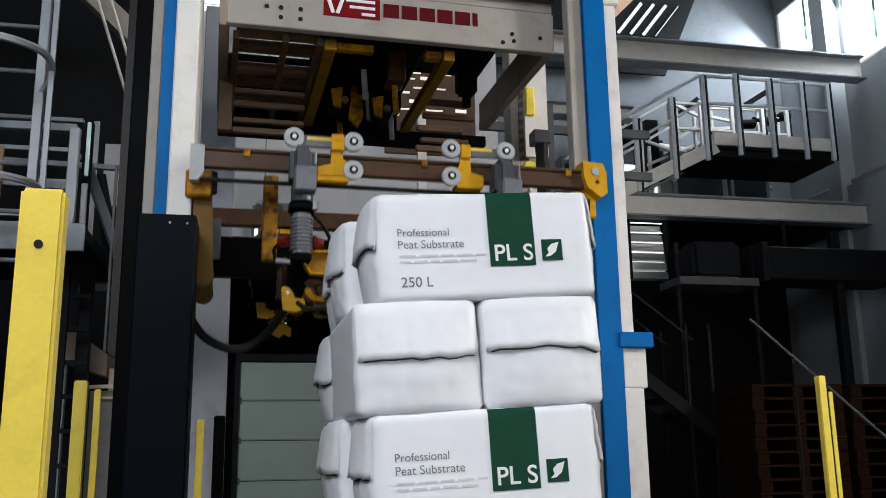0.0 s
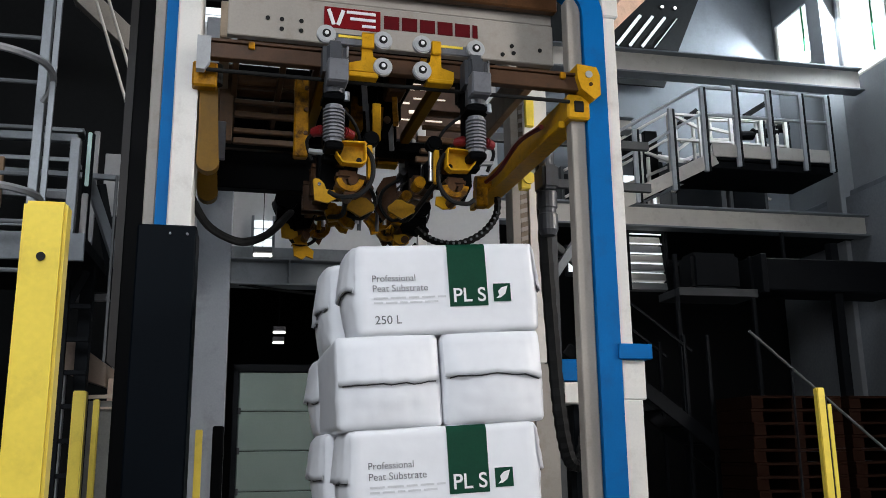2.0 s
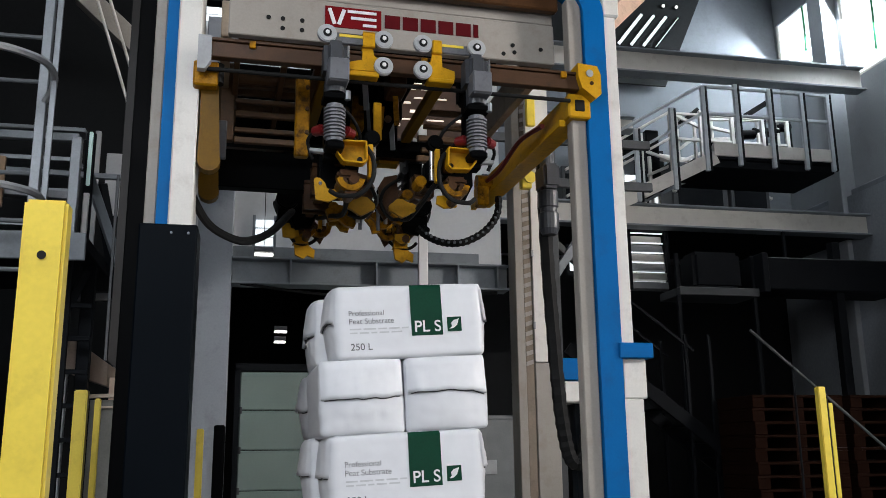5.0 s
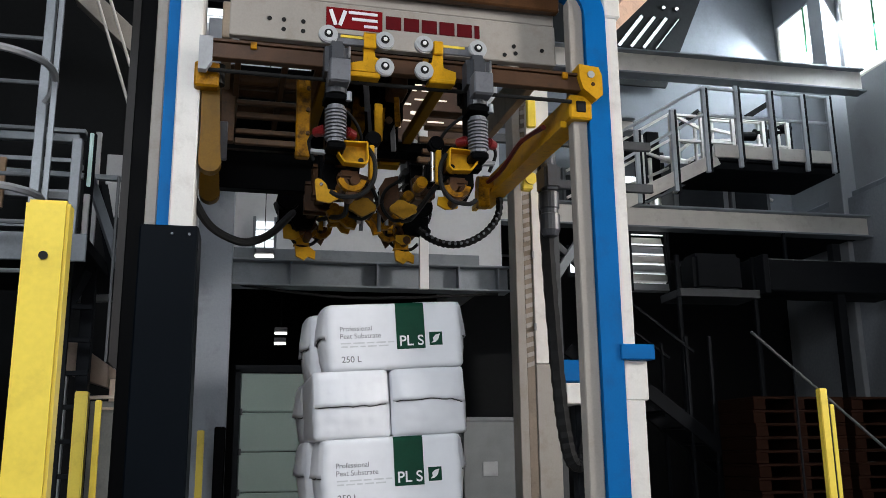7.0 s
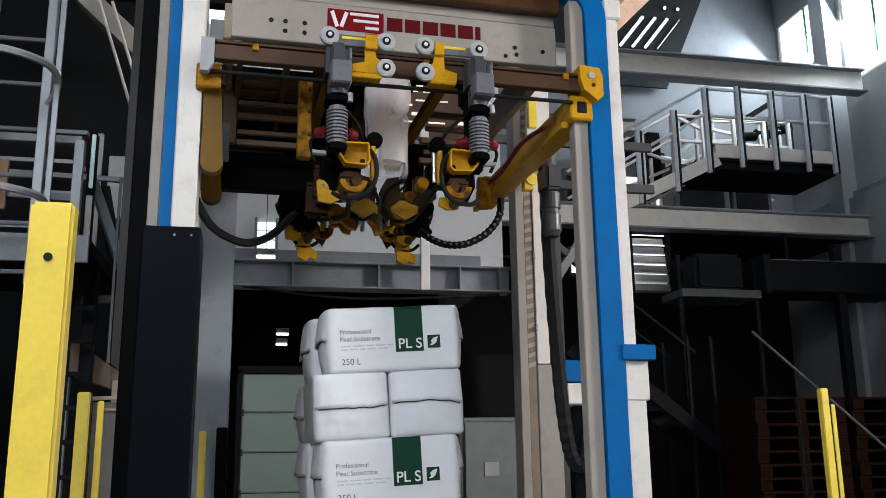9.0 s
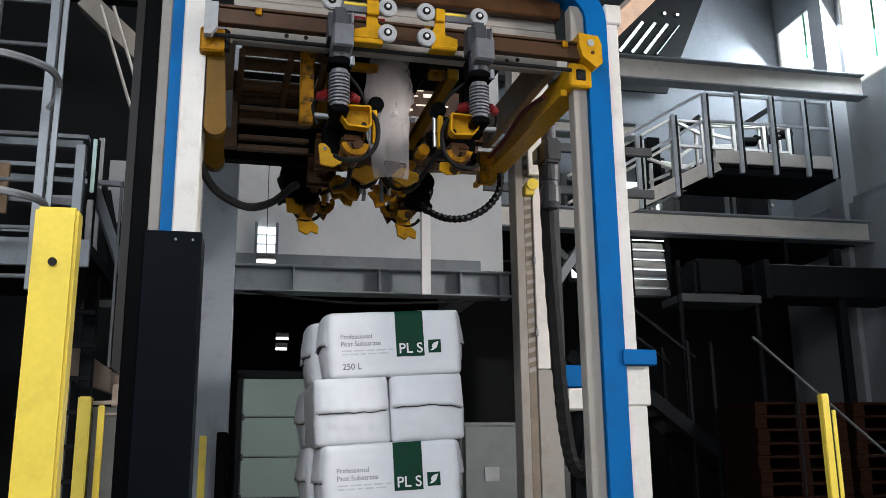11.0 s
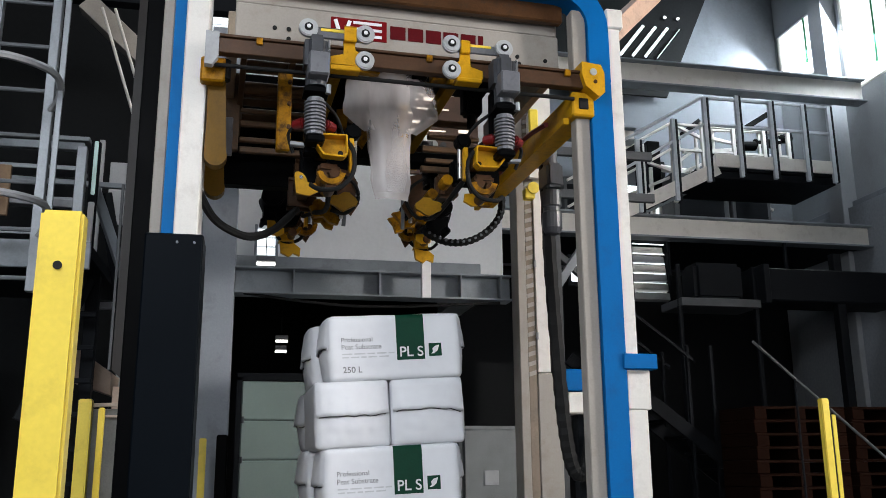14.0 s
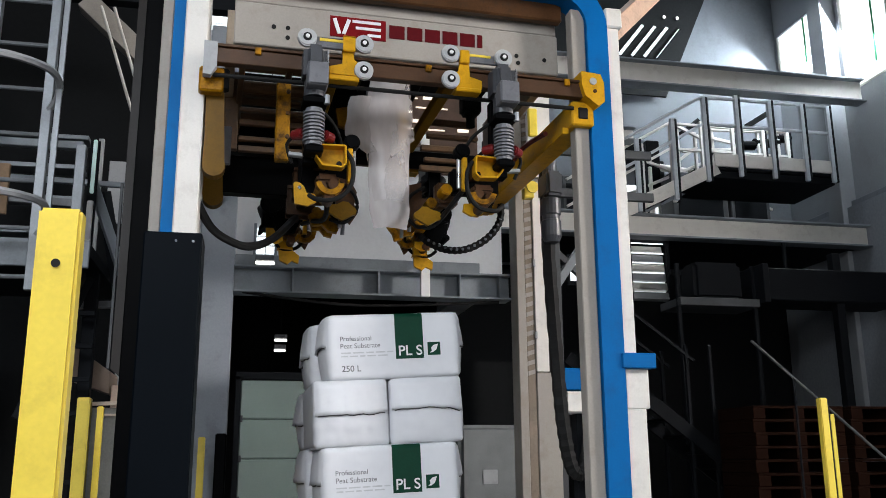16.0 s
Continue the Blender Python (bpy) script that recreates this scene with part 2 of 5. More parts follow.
        for i, p in enumerate(fine):
            d = fine[min(i + 1, rings - 1)] - fine[max(i - 1, 0)]
            q = d.to_track_quat("Z", "Y")
            rr = r * (1 + (ribs if i % 2 else 0))
            for k in range(n):
                a = 2 * math.pi * k / n
                verts.append(p + q @ Vector((rr * math.cos(a), rr * math.sin(a), 0)))
        for i in range(rings - 1):
            for k in range(n):
                faces.append((i * n + k, i * n + (k + 1) % n, (i + 1) * n + (k + 1) % n, (i + 1) * n + k))
        faces.append(tuple(range(n))[::-1])
        faces.append(tuple((rings - 1) * n + k for k in range(n)))
        return self.add(verts, faces)

    def plate(self, outline, y0, y1, m=None):
        """A plate cut to an outline of (x, z), from y0 to y1."""
        k = len(outline)
        verts = [(x, y0, z) for x, z in outline] + [(x, y1, z) for x, z in outline]
        if m is not None:
            verts = [m @ Vector(p) for p in verts]
        faces = [tuple(range(k)), tuple(range(2 * k - 1, k - 1, -1))]
        faces += [(i, i + k, (i + 1) % k + k, (i + 1) % k) for i in range(k)]
        return self.add(verts, faces)

    def mesh(self, name, material, smooth=False):
        me = bpy.data.meshes.new(name)
        me.from_pydata(self.v, [], self.f)
        b = bmesh.new()
        b.from_mesh(me)
        bmesh.ops.recalc_face_normals(b, faces=b.faces[:])
        b.to_mesh(me)
        b.free()
        if smooth:
            for p in me.polygons:
                p.use_smooth = True
        me.materials.append(material)
        return me


def part(name, shape, material, parent, label="", smooth=False):
    data = shape if isinstance(shape, bpy.types.Mesh) else shape.mesh(name, material, smooth)
    ob = new(name, data)
    ob.parent = parent
    return tagged(ob, label) if label else ob


def thing(name, label, category, at=None, group="", kind=""):
    e = new(name)
    e.empty_display_size = 0.1
    if at is not None:
        e.matrix_world = at
    return tagged(e, label, category, group, kind)


def setting(name, shape, material, label="", smooth=False):
    ob = new(name, shape.mesh(name, material, smooth))
    return tagged(ob, label, "", "", "structure")


# ---- hall ----
def hall():
    setting("floor", Shape().box(-9, 10.4, -7, 24, -0.2, 0, 0), CONCRETE, "grey worn concrete factory floor")
    setting("wall_north", Shape().box(-9, 10.4, 24, 24.3, 0, 11.4, 0), SHADEWALL, "dark far hall wall")
    setting("wall_west", Shape().box(-9.3, -9, -7.3, 24.3, 0, 11.4, 0), SHADEWALL, "dark hall wall")
    # both gates are added, out of view, for the fill lamps
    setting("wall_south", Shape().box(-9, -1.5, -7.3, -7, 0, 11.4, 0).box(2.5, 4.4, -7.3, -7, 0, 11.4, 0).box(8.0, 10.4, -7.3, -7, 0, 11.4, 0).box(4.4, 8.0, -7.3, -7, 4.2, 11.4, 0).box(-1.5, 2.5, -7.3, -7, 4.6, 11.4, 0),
            WALL, "unseen hall wall with two gates added for the fill lamps")
    # an unseen low roof added over the infeed to shape the key light
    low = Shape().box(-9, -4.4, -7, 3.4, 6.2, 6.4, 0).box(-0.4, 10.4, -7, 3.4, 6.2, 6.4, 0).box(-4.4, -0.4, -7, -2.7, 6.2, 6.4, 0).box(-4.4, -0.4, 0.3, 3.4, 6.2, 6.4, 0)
    setting("ceiling_added_low", low, ROOF, "added unseen low roof over the infeed, open under the key lamp")
    setting("wall_over_added_roof", Shape().box(-9, 10.4, 3.4, 3.6, 6.4, 11.4, 0), SHADEWALL, "dark unseen wall added above the low roof")
    east = Shape()
    # the wall with window openings high up, and an added unseen one at y 2.7 to 5.1
    x0, x1 = 10.4, 10.7
    east.box(x0, x1, -7.3, 2.7, 0, 7.0, 0).box(x0, x1, 5.1, 24.3, 0, 7.0, 0).box(x0, x1, 2.7, 5.1, 0, 4.3, 0).box(x0, x1, 2.7, 5.1, 5.9, 7.0, 0).box(x0, x1, -7.3, 24.3, 10.2, 11.4, 0)
    for a, b in ((-7.3, 12.2), (13.47, 14.12), (15.45, 24.3)):
        east.box(x0, x1, a, b, 7.0, 10.2, 0)
    east.box(x0, x1, 12.2, 13.47, 7.0, 8.1, 0).box(x0, x1, 14.12, 15.45, 7.0, 8.95, 0)
    setting("wall_east", east, WALL, "pale grey painted hall wall with high windows")
    # the roof gap at y 9 to 11.6 is added for the rear lamp
    setting("ceiling", Shape().box(-9.3, 10.7, 3.4, 9.0, 11.4, 11.6, 0).box(-9.3, -0.2, 9.0, 11.6, 11.4, 11.6, 0).box(3.0, 10.7, 9.0, 11.6, 11.4, 11.6, 0).box(-9.3, 10.7, 11.6, 24.3, 11.4, 11.6, 0), ROOF, "dark sheet metal roof")
    setting("backdrop", Shape().box(14, 14.1, -12, 30, 0, 22, 0), DAY, "bright overcast sky outside the windows")
    setting("ground", Shape().box(-60, 60, -70, 60, -0.5, -0.25, 0), CONCRETE, "paved yard outside the hall")


hall()


# ---- stretch hood machine: arch, columns, top frame ----
MX = 0.775          # the machine's middle line
TURN = 2.3          # degrees by which the machine stands askew


def arch():
    a = thing("machine_arch", "blue rounded steel arch with cream columns of a packing machine", "machine frame")
    # the blue band follows both legs and the rounded corners
    outer, inner = [], []
    xl, xr, top, r, w = -0.5, 2.02, 4.5, 0.32, 0.13
    path = [(xr, 0.0)] + [(xr - r + r * math.cos(k * math.pi / 16), top - r + r * math.sin(k * math.pi / 16)) for k in range(9)]
    path += [(xl + r - r * math.sin(k * math.pi / 16), top - r + r * math.cos(k * math.pi / 16)) for k in range(9)] + [(xl, 0.0)]
    ri = r - w
    path2 = [(xr - w, 0.0)] + [(xr - r + ri * math.cos(k * math.pi / 16), top - r + ri * math.sin(k * math.pi / 16)) for k in range(9)]
    path2 += [(xl + r - ri * math.sin(k * math.pi / 16), top - r + ri * math.cos(k * math.pi / 16)) for k in range(9)] + [(xl + 0.058, 0.0)]
    s = Shape()
    n = len(path)
    verts = [(x, 4.70, z) for x, z in path] + [(x, 4.70, z) for x, z in path2] + [(x, 4.86, z) for x, z in path] + [(x, 4.86, z) for x, z in path2]
    faces = []
    for i in range(n - 1):
        faces += [(i, i + 1, n + i + 1, n + i), (2 * n + i, 3 * n + i, 3 * n + i + 1, 2 * n + i + 1),
                  (i, 2 * n + i, 2 * n + i + 1, i + 1), (n + i, n + i + 1, 3 * n + i + 1, 3 * n + i)]
    s.add(verts, faces)
    part("arch_band", s, BLUE, a, "bright blue painted band")
    part("column", Shape().box(-0.44, -0.316, 4.69, 4.98, 0, 4.9, 0.008), CREAM, a, "cream painted column")
    part("column", Shape().box(-0.562, -0.503, 4.72, 4.98, 0, 4.9, 0.006), DARKCREAM, a, "cream column edge with shade in its colour")
    part("column", Shape().box(1.798, 1.887, 4.73, 4.82, 0, 4.3, 0.006), DARKCREAM, a, "cream column edge with shade in its colour")
    c = Shape().box(2.025, 2.11, 4.74, 5.05, 0, 4.28, 0.006).box(2.02, 2.13, 4.72, 5.06, 4.2, 4.33, 0.01)
    part("column", c, CREAM, a, "cream painted column")
    part("column_shoulder", Shape().box(2.03, 2.17, 4.73, 4.95, 1.9, 2.12, 0.006).box(2.022, 2.145, 4.728, 4.95, 0, 1.898, 0.005), CREAM, a)
    part("side_bracket", Shape().box(2.0, 2.2, 4.685, 4.8, 2.12, 2.205, 0.005), BLUE, a)
    part("corner_brace", Shape().bar((2.1, 5.0, 4.24), (2.66, 5.32, 4.84), 0.1, 0.12), mat("peach_brace_paint", (0.6, 0.4, 0.29), 0.5, var=0.2, dirt=GREASE, dirt_amount=0.3), a, "peach brown diagonal brace")
    part("column_guard", Shape().box(-0.542, -0.268, 4.40, 4.66, 0, 2.71, 0.008), GUARDBLACK, a, "black sheet metal guard")
    for x in (-0.39, -0.31):
        part("bolt", Shape().cyl((x, 4.41, 2.665), (x, 4.385, 2.665), 0.006, n=8), ZINC, a)


arch()


def bar_word(parent, x, z, w, h, y, material, n=6):
    """Plain bars in place of a maker's lettering."""
    step = w / n
    for i in range(n):
        a = x + i * step
        b = a + step * (0.86 if i < n - 1 else 0.3)
        s = Shape().box(a, b, y - 0.004, y, z, z + h, 0.006, seg=2)
        part("letter_bar", s, material, parent)


def top_frame():
    m = Matrix.Translation((MX, 4.88, 0)) @ pose(0, 0, 0, 0, 0, TURN)
    f = thing("film_head_frame", "cream steel head frame with red maker's plate", "machine frame", m)
    part("front_beam", Shape().box(-0.96, 0.99, -0.03, 0.03, 3.93, 4.19, 0.006).box(-0.96, 0.99, -0.012, 0.05, 4.2, 4.62, 0.006), DARKCREAM, f, "darkened cream painted beam")
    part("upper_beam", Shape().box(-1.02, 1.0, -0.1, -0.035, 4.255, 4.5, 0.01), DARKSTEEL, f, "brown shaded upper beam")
    # the rails' cream is browned to hold the shade on their undersides
    for k in (-1, 1):
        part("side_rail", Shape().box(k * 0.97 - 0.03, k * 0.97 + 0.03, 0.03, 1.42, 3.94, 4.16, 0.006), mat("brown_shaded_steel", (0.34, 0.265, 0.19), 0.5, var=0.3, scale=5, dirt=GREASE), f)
    # black beam and fill box also stand for shade inside the head
    part("rear_beam", Shape().box(-0.99, 0.3, 1.42, 1.6, 3.82, 4.4, 0.006).box(0.3, 0.99, 1.42, 1.6, 3.82, 3.9, 0.006), BLACK, f)
    part("dark_fill_box", Shape().box(-0.3, 0.3, 0.3, 1.4, 4.1, 4.28, 0.01), BLACK, f)
    # holes with dark bolts
    for x, z in ((-0.66, 3.99), (-0.66, 4.05), (-0.55, 3.99), (-0.55, 4.05), (-0.74, 4.05), (0.66, 3.97), (0.72, 4.03), (0.73, 3.985), (0.90, 4.02)):
        part("bolt", Shape().cyl((x, -0.036, z), (x, -0.02, z), 0.013, n=10), RUBBER, f)
    plate = part("maker_plate", Shape().box(-0.42, -0.09, -0.036, -0.03, 4.03, 4.16, 0.002), REDP, f, "dark red plate with pale strokes")
    for x, t in ((-0.38, 18), (-0.325, -18)):
        part("stroke", Shape().box(-0.011, 0.011, -0.041, -0.036, -0.05, 0.05, 0.001, Matrix.Translation((x, 0, 4.095)) @ pose(0, 0, 0, 0, -t, 0)), WHITEPRINT, plate)
    for x0, x1, z in ((-0.29, -0.12, 4.135), (-0.27, -0.12, 4.095), (-0.2, -0.12, 4.055)):
        part("stroke", Shape().box(x0, x1, -0.041, -0.036, z - 0.009, z + 0.009, 0.001), WHITEPRINT, plate)
    bar_word(f, -0.07, 4.055, 0.65, 0.085, -0.031, REDDARK)
    # slatted side bay and hanging brackets of the film store
    # besides grease, this brown holds the warm, dim light of the bay
    tan = mat("brown_oiled_steel", (0.12, 0.062, 0.024), 0.5, var=0.45, scale=6, dirt=GREASE, dirt_amount=0.8)
    part("bay_post", Shape().box(-0.99, -0.9, 0.8, 0.86, 3.59, 4.12, 0.006), tan, f, "tan bay post")
    for i, z in enumerate((3.6, 3.68, 3.78, 3.88, 3.98)):
        part("bay_bar", Shape().box(-0.895, -0.44, 0.8 + 0.02 * (i % 2), 0.84 + 0.02 * (i % 2), z - 0.02, z + 0.02 - 0.008 * (i % 2), 0.005), tan, f)
    for x0, x1, z0 in ((-0.28, -0.12, 3.76), (0.0, 0.17, 3.72)):
        part("hanging_bracket", Shape().plate([(x0, 4.08), (x1, 4.08), (x1, z0 + 0.12), (x1 - 0.05, z0), (x0 + 0.03, z0 + 0.04)], 0.92, 0.98), BLACK, f, "dark hanging bracket")
        part("bracket_lug", Shape().plate([(x0 + 0.02, z0 + 0.2), (x0 + 0.1, z0 + 0.22), (x0 + 0.09, z0 + 0.06), (x0 + 0.04, z0 + 0.08)], 0.88, 0.915), MACHINE_YELLOW, f)
        part("bracket_pin", Shape().cyl((x1 - 0.04, 0.9, z0 + 0.14), (x1 - 0.04, 0.925, z0 + 0.14), 0.025, n=12), tan, f)
    for i, (z, a) in enumerate(((3.64, 0.36), (3.72, 0.4), (3.79, 0.37), (3.9, 0.42), (3.99, 0.38))):
        part("bay_bar", Shape().box(a, 0.8 - 0.05 * (i % 3), 1.04 + 0.03 * (i % 2), 1.08 + 0.03 * (i % 2), z - 0.018, z + 0.024 - 0.01 * (i % 2), 0.005), tan, f)
    # block added as a dark mass before the bright wall
    part("dark_bay_block", Shape().box(0.53, 0.66, 0.5, 0.62, 3.86, 4.12, 0.02, seg=2).cyl((0.595, 0.56, 3.86), (0.595, 0.56, 3.78), 0.03, n=12), BLACK, f, "black block filling the right bay")
    part("centre_link", Shape().plate([(-0.1, 4.05), (-0.03, 4.05), (-0.02, 3.82), (-0.06, 3.74), (-0.12, 3.8)], 1.0, 1.03), MACHINE_YELLOW, f)
    # rollers of the film store, seen from below
    for i in range(5):
        y = 0.16 + i * 0.27
        part("film_roller", Shape().cyl((-0.9, y, 3.98 + 0.03 * (i % 2)), (-0.42, y, 3.98 + 0.03 * (i % 2)), 0.042, n=14), ROLLERTAN, f)
    for x in (-0.36, 0.36):
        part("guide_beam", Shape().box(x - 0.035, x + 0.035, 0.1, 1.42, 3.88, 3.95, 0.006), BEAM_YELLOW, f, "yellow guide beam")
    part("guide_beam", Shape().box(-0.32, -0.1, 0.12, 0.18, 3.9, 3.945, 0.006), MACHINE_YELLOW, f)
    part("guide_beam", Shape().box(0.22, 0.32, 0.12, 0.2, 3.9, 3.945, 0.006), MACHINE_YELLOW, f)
    for x in (-0.9, -0.62, -0.42):
        part("roller_rail", Shape().box(x - 0.018, x + 0.018, 0.1, 1.38, 3.9, 3.95, 0.004), ROLLERTAN, f)
    # plate added in black to keep the head's inside dark
    part("dark_cover_plate", Shape().box(-0.36, 0.93, 0.05, 1.4, 4.36, 4.39, 0.004), BLACK, f)
    for i, (x, y, z) in enumerate(((-0.1, 0.5, 4.05), (0.12, 0.6, 4.0), (0.0, 0.95, 4.08), (-0.18, 1.1, 4.0), (0.2, 1.15, 4.02))):
        part("clamp_block", Shape().box(x - 0.06, x + 0.06, y - 0.1, y + 0.1, z - 0.1, z + 0.12, 0.012), DARKSTEEL if i % 2 else BLACK, f)
        part("clamp_arm", Shape().bar((x, y, z - 0.08), (x + 0.03, y + 0.1, z - 0.26), 0.035), MACHINE_YELLOW if i % 2 else ZINC, f)


top_frame()


# ---- stretching carriage with four film trolleys ----
CARRIAGE = {}


def wheel_part(parent, x, y, z, sy):
    w = part("wheel", Shape().cyl((x, y, z), (x, y - 0.035 * sy, z), 0.052, n=28, bev=0.006), WHEEL, parent, "pale plastic guide wheel")
    part("hub", Shape().cyl((x, y - 0.034 * sy, z), (x, y - 0.041 * sy, z), 0.023, n=20), RUBBER, parent)
    part("axle", Shape().cyl((x, y - 0.04 * sy, z), (x, y - 0.048 * sy, z), 0.011, n=12), WHITEPRINT, parent)
    return w


def arc_plate(shape, c, r0, r1, a0, a1, y0, y1, n=9):
    """A curved strap cut from plate, about c in x and z, from angle a0 to a1 in degrees."""
    ts = [math.radians(a0 + (a1 - a0) * i / (n - 1)) for i in range(n)]
    edge = [(c[0] + r1 * math.cos(t), c[1] + r1 * math.sin(t)) for t in ts] + [(c[0] + r0 * math.cos(t), c[1] + r0 * math.sin(t)) for t in ts[::-1]]
    return shape.plate(edge, y0, y1)


def trolley(carriage, name, o, sy, at):
    """One film trolley: o is the outward side (-1 or 1), sy is 1 at the front rail and -1 at the rear one."""
    s = Shape()
    s.plate([(0.01 * o, -0.07), (0.01 * o, 0.0), (0.05 * o, 0.03), (0.065 * o, 0.12), (0.11 * o, 0.12), (0.115 * o, 0.0), (0.185 * o, -0.02), (0.185 * o, -0.07)],
            -0.035 * sy, -0.015 * sy)
    s.box(0.03 * o, 0.18 * o, -0.045 * sy, 0.06 * sy, -0.095, -0.07, 0.006)
    s.box(0.055 * o, 0.06 * o + 0.05 * o, -0.06 * sy, -0.01 * sy, 0.07, 0.15, 0.006)
    base = part(name, s, COVER_YELLOW, carriage, "yellow film trolley with grey gear motor")
    base.matrix_basis = Matrix.Translation(at)
    part("carrier_plate", Shape().box(0.0, 0.31 * o, -0.03 * sy, -0.012 * sy, 0.09, 0.145, 0.004), LIGHTGREY, base)
    part("carrier_edge", Shape().box(0.1 * o, 0.24 * o, -0.034 * sy, -0.03 * sy, 0.125, 0.14, 0.001), YELLOW, base)
    wheel_part(base, 0.31 * o, -0.03 * sy, 0.125, sy)
    wheel_part(base, 0.0, -0.03 * sy, 0.12, sy)
    wheel_part(base, 0.0, -0.03 * sy, -0.035, sy)
    # gear box, terminal box and finned motor
    u = 0.262 * o + (0.04 if o > 0 else 0)
    g = Shape().box(u - 0.068, u + 0.062, -0.12 * sy, 0.05 * sy, -0.14, 0.075, 0.035, seg=3)
    g.cyl((u, -0.05 * sy, -0.13), (u, -0.05 * sy, -0.22), 0.056, n=18)
    part("gearbox", g, MOTORGREY, base, "dark grey gearbox")
    part("gearbox_rib", Shape().box(u + 0.052, u + 0.064, -0.128 * sy, -0.11 * sy, -0.05, 0.03, 0.003), STEEL, base)
    part("junction_box", Shape().box(u - 0.05, u + 0.06, -0.17 * sy, -0.05 * sy, -0.19, -0.06, 0.008), LIGHTGREY, base, "light grey terminal box")
    part("box_lid", Shape().box(u - 0.044, u + 0.054, -0.176 * sy, -0.17 * sy, -0.184, -0.066, 0.003), LIGHTGREY, base)
    part("motor_flange", Shape().box(u - 0.066, u + 0.066, -0.11 * sy, 0.02 * sy, -0.265, -0.235, 0.003), BLACK, base)
    part("cable_gland", Shape().cyl((u + 0.06, -0.1 * sy, -0.22), (u + 0.06, -0.1 * sy, -0.27), 0.016, n=10), ZINC, base)
    fins = [(0.046, -0.285), (0.046, -0.3)]
    for i in range(9):
        z = -0.305 - i * 0.0195
        fins += [(0.058, z), (0.058, z - 0.009), (0.046, z - 0.01), (0.046, z - 0.019)]
    mo = Shape().lathe((u, -0.05 * sy), fins + [(0.046, -0.49)], 12)
    part("motor", mo, LIGHTGREY, base, "finned grey electric motor")
    part("motor_foot", Shape().box(u - 0.05, u + 0.05, -0.09 * sy, 0.02 * sy, -0.535, -0.492, 0.01), BLACK, base)
    for k in (-1, 1):
        part("cable_plug", Shape().cyl((u + 0.055 * k, -0.04 * sy, -0.42), (u + 0.11 * k, 0.0, -0.425), 0.032, 0.026, n=14, bev=0.008), REDPLASTIC, base, "red cable plug")
        part("plug_cable", Shape().tube([(u + 0.1 * k, 0.0, -0.425), (u + 0.13 * k, 0.05 * sy, -0.46), (u + 0.1 * k, 0.08 * sy, -0.55)], 0.01, n=6), RUBBER, base)
    part("hanger", Shape().box(u - 0.045, u + 0.045, 0.03 * sy, 0.11 * sy, -0.56, -0.1, 0.006), BLACK, base)
    # folded cover over the finger, open to the front
    v = 0.165 * o + (0.055 if o > 0 else 0)
    rim = [(v - 0.075 * o, -0.47), (v + 0.075 * o, -0.475), (v + 0.078 * o, -0.54), (v + 0.045 * o, -0.585), (v - 0.06 * o, -0.59), (v - 0.08 * o, -0.57)]
    fc = Shape().plate(rim, 0.02 * sy, 0.032 * sy)
    for i in range(6):
        (xa, za), (xb, zb) = rim[i], rim[(i + 1) % 6]
        fc.bar((xa, -0.01 * sy, za), (xb, -0.01 * sy, zb), 0.07, 0.01, 0.002)
    part("finger_cover", fc, COVER_YELLOW, base, "bright yellow folded cover, open to the front")
    part("cover_hole", Shape().cyl((v - 0.05 * o, 0.016 * sy, -0.555), (v - 0.05 * o, 0.02 * sy, -0.555), 0.015, n=12), RUBBER, base)
    part("cover_arm", Shape().bar((v + 0.08 * o, 0.04 * sy, -0.52), (u + 0.12 * o, 0.05 * sy, -0.51), 0.04, 0.02), GREYCOL, base)
    part("grip_pad", Shape().cyl((v - 0.125 * o, 0.05 * sy, -0.41), (v - 0.125 * o, 0.13 * sy, -0.41), 0.045, n=18, bev=0.012), BLACK, base, "black rubber grip pad")
    part("grip_strip", Shape().box(v - 0.115 * o - 0.014, v - 0.115 * o + 0.014, 0.05 * sy, 0.09 * sy, -0.64, -0.45, 0.004), COVER_YELLOW, base)
    part("air_cylinder", Shape().cyl((v - 0.14 * o, 0.1 * sy, -0.44), (v - 0.14 * o, 0.1 * sy, -0.62), 0.012, n=12), STEEL, base, "bright steel air cylinder")
    part("back_plate", Shape().plate([(v - 0.09 * o, -0.4), (v + 0.12 * o, -0.36), (v + 0.13 * o, -0.6), (v + 0.08 * o, -0.7), (v - 0.03 * o, -0.68), (v - 0.07 * o, -0.58)], 0.21 * sy, 0.25 * sy), BLACK, base, "black back plate")
    # jaw below the cover: curved straps, rollers and a hose loop
    jaw = arc_plate(Shape(), (v - 0.01 * o, -0.64), 0.048, 0.078, 190, 350, 0.05 * sy, 0.1 * sy)
    arc_plate(jaw, (v + 0.01 * o, -0.66), 0.03, 0.052, 20, 200, 0.1 * sy, 0.13 * sy)
    part("jaw_strap", jaw, MACHINE_YELLOW, base, "oily shaded yellow curved jaw strap")
    part("jaw_block", Shape().box(v - 0.06, v + 0.06, 0.08 * sy, 0.2 * sy, -0.64, -0.59, 0.015, seg=2), DARKSTEEL, base)
    for a, c in ((0.03, -0.65), (-0.035, -0.67), (0.01, -0.72)):
        part("drive_roller", Shape().cyl((v - a * o, 0.07 * sy, c), (v - a * o, 0.2 * sy, c), 0.03, n=16, bev=0.005), DARKSTEEL, base, "dark rubber drive roller")
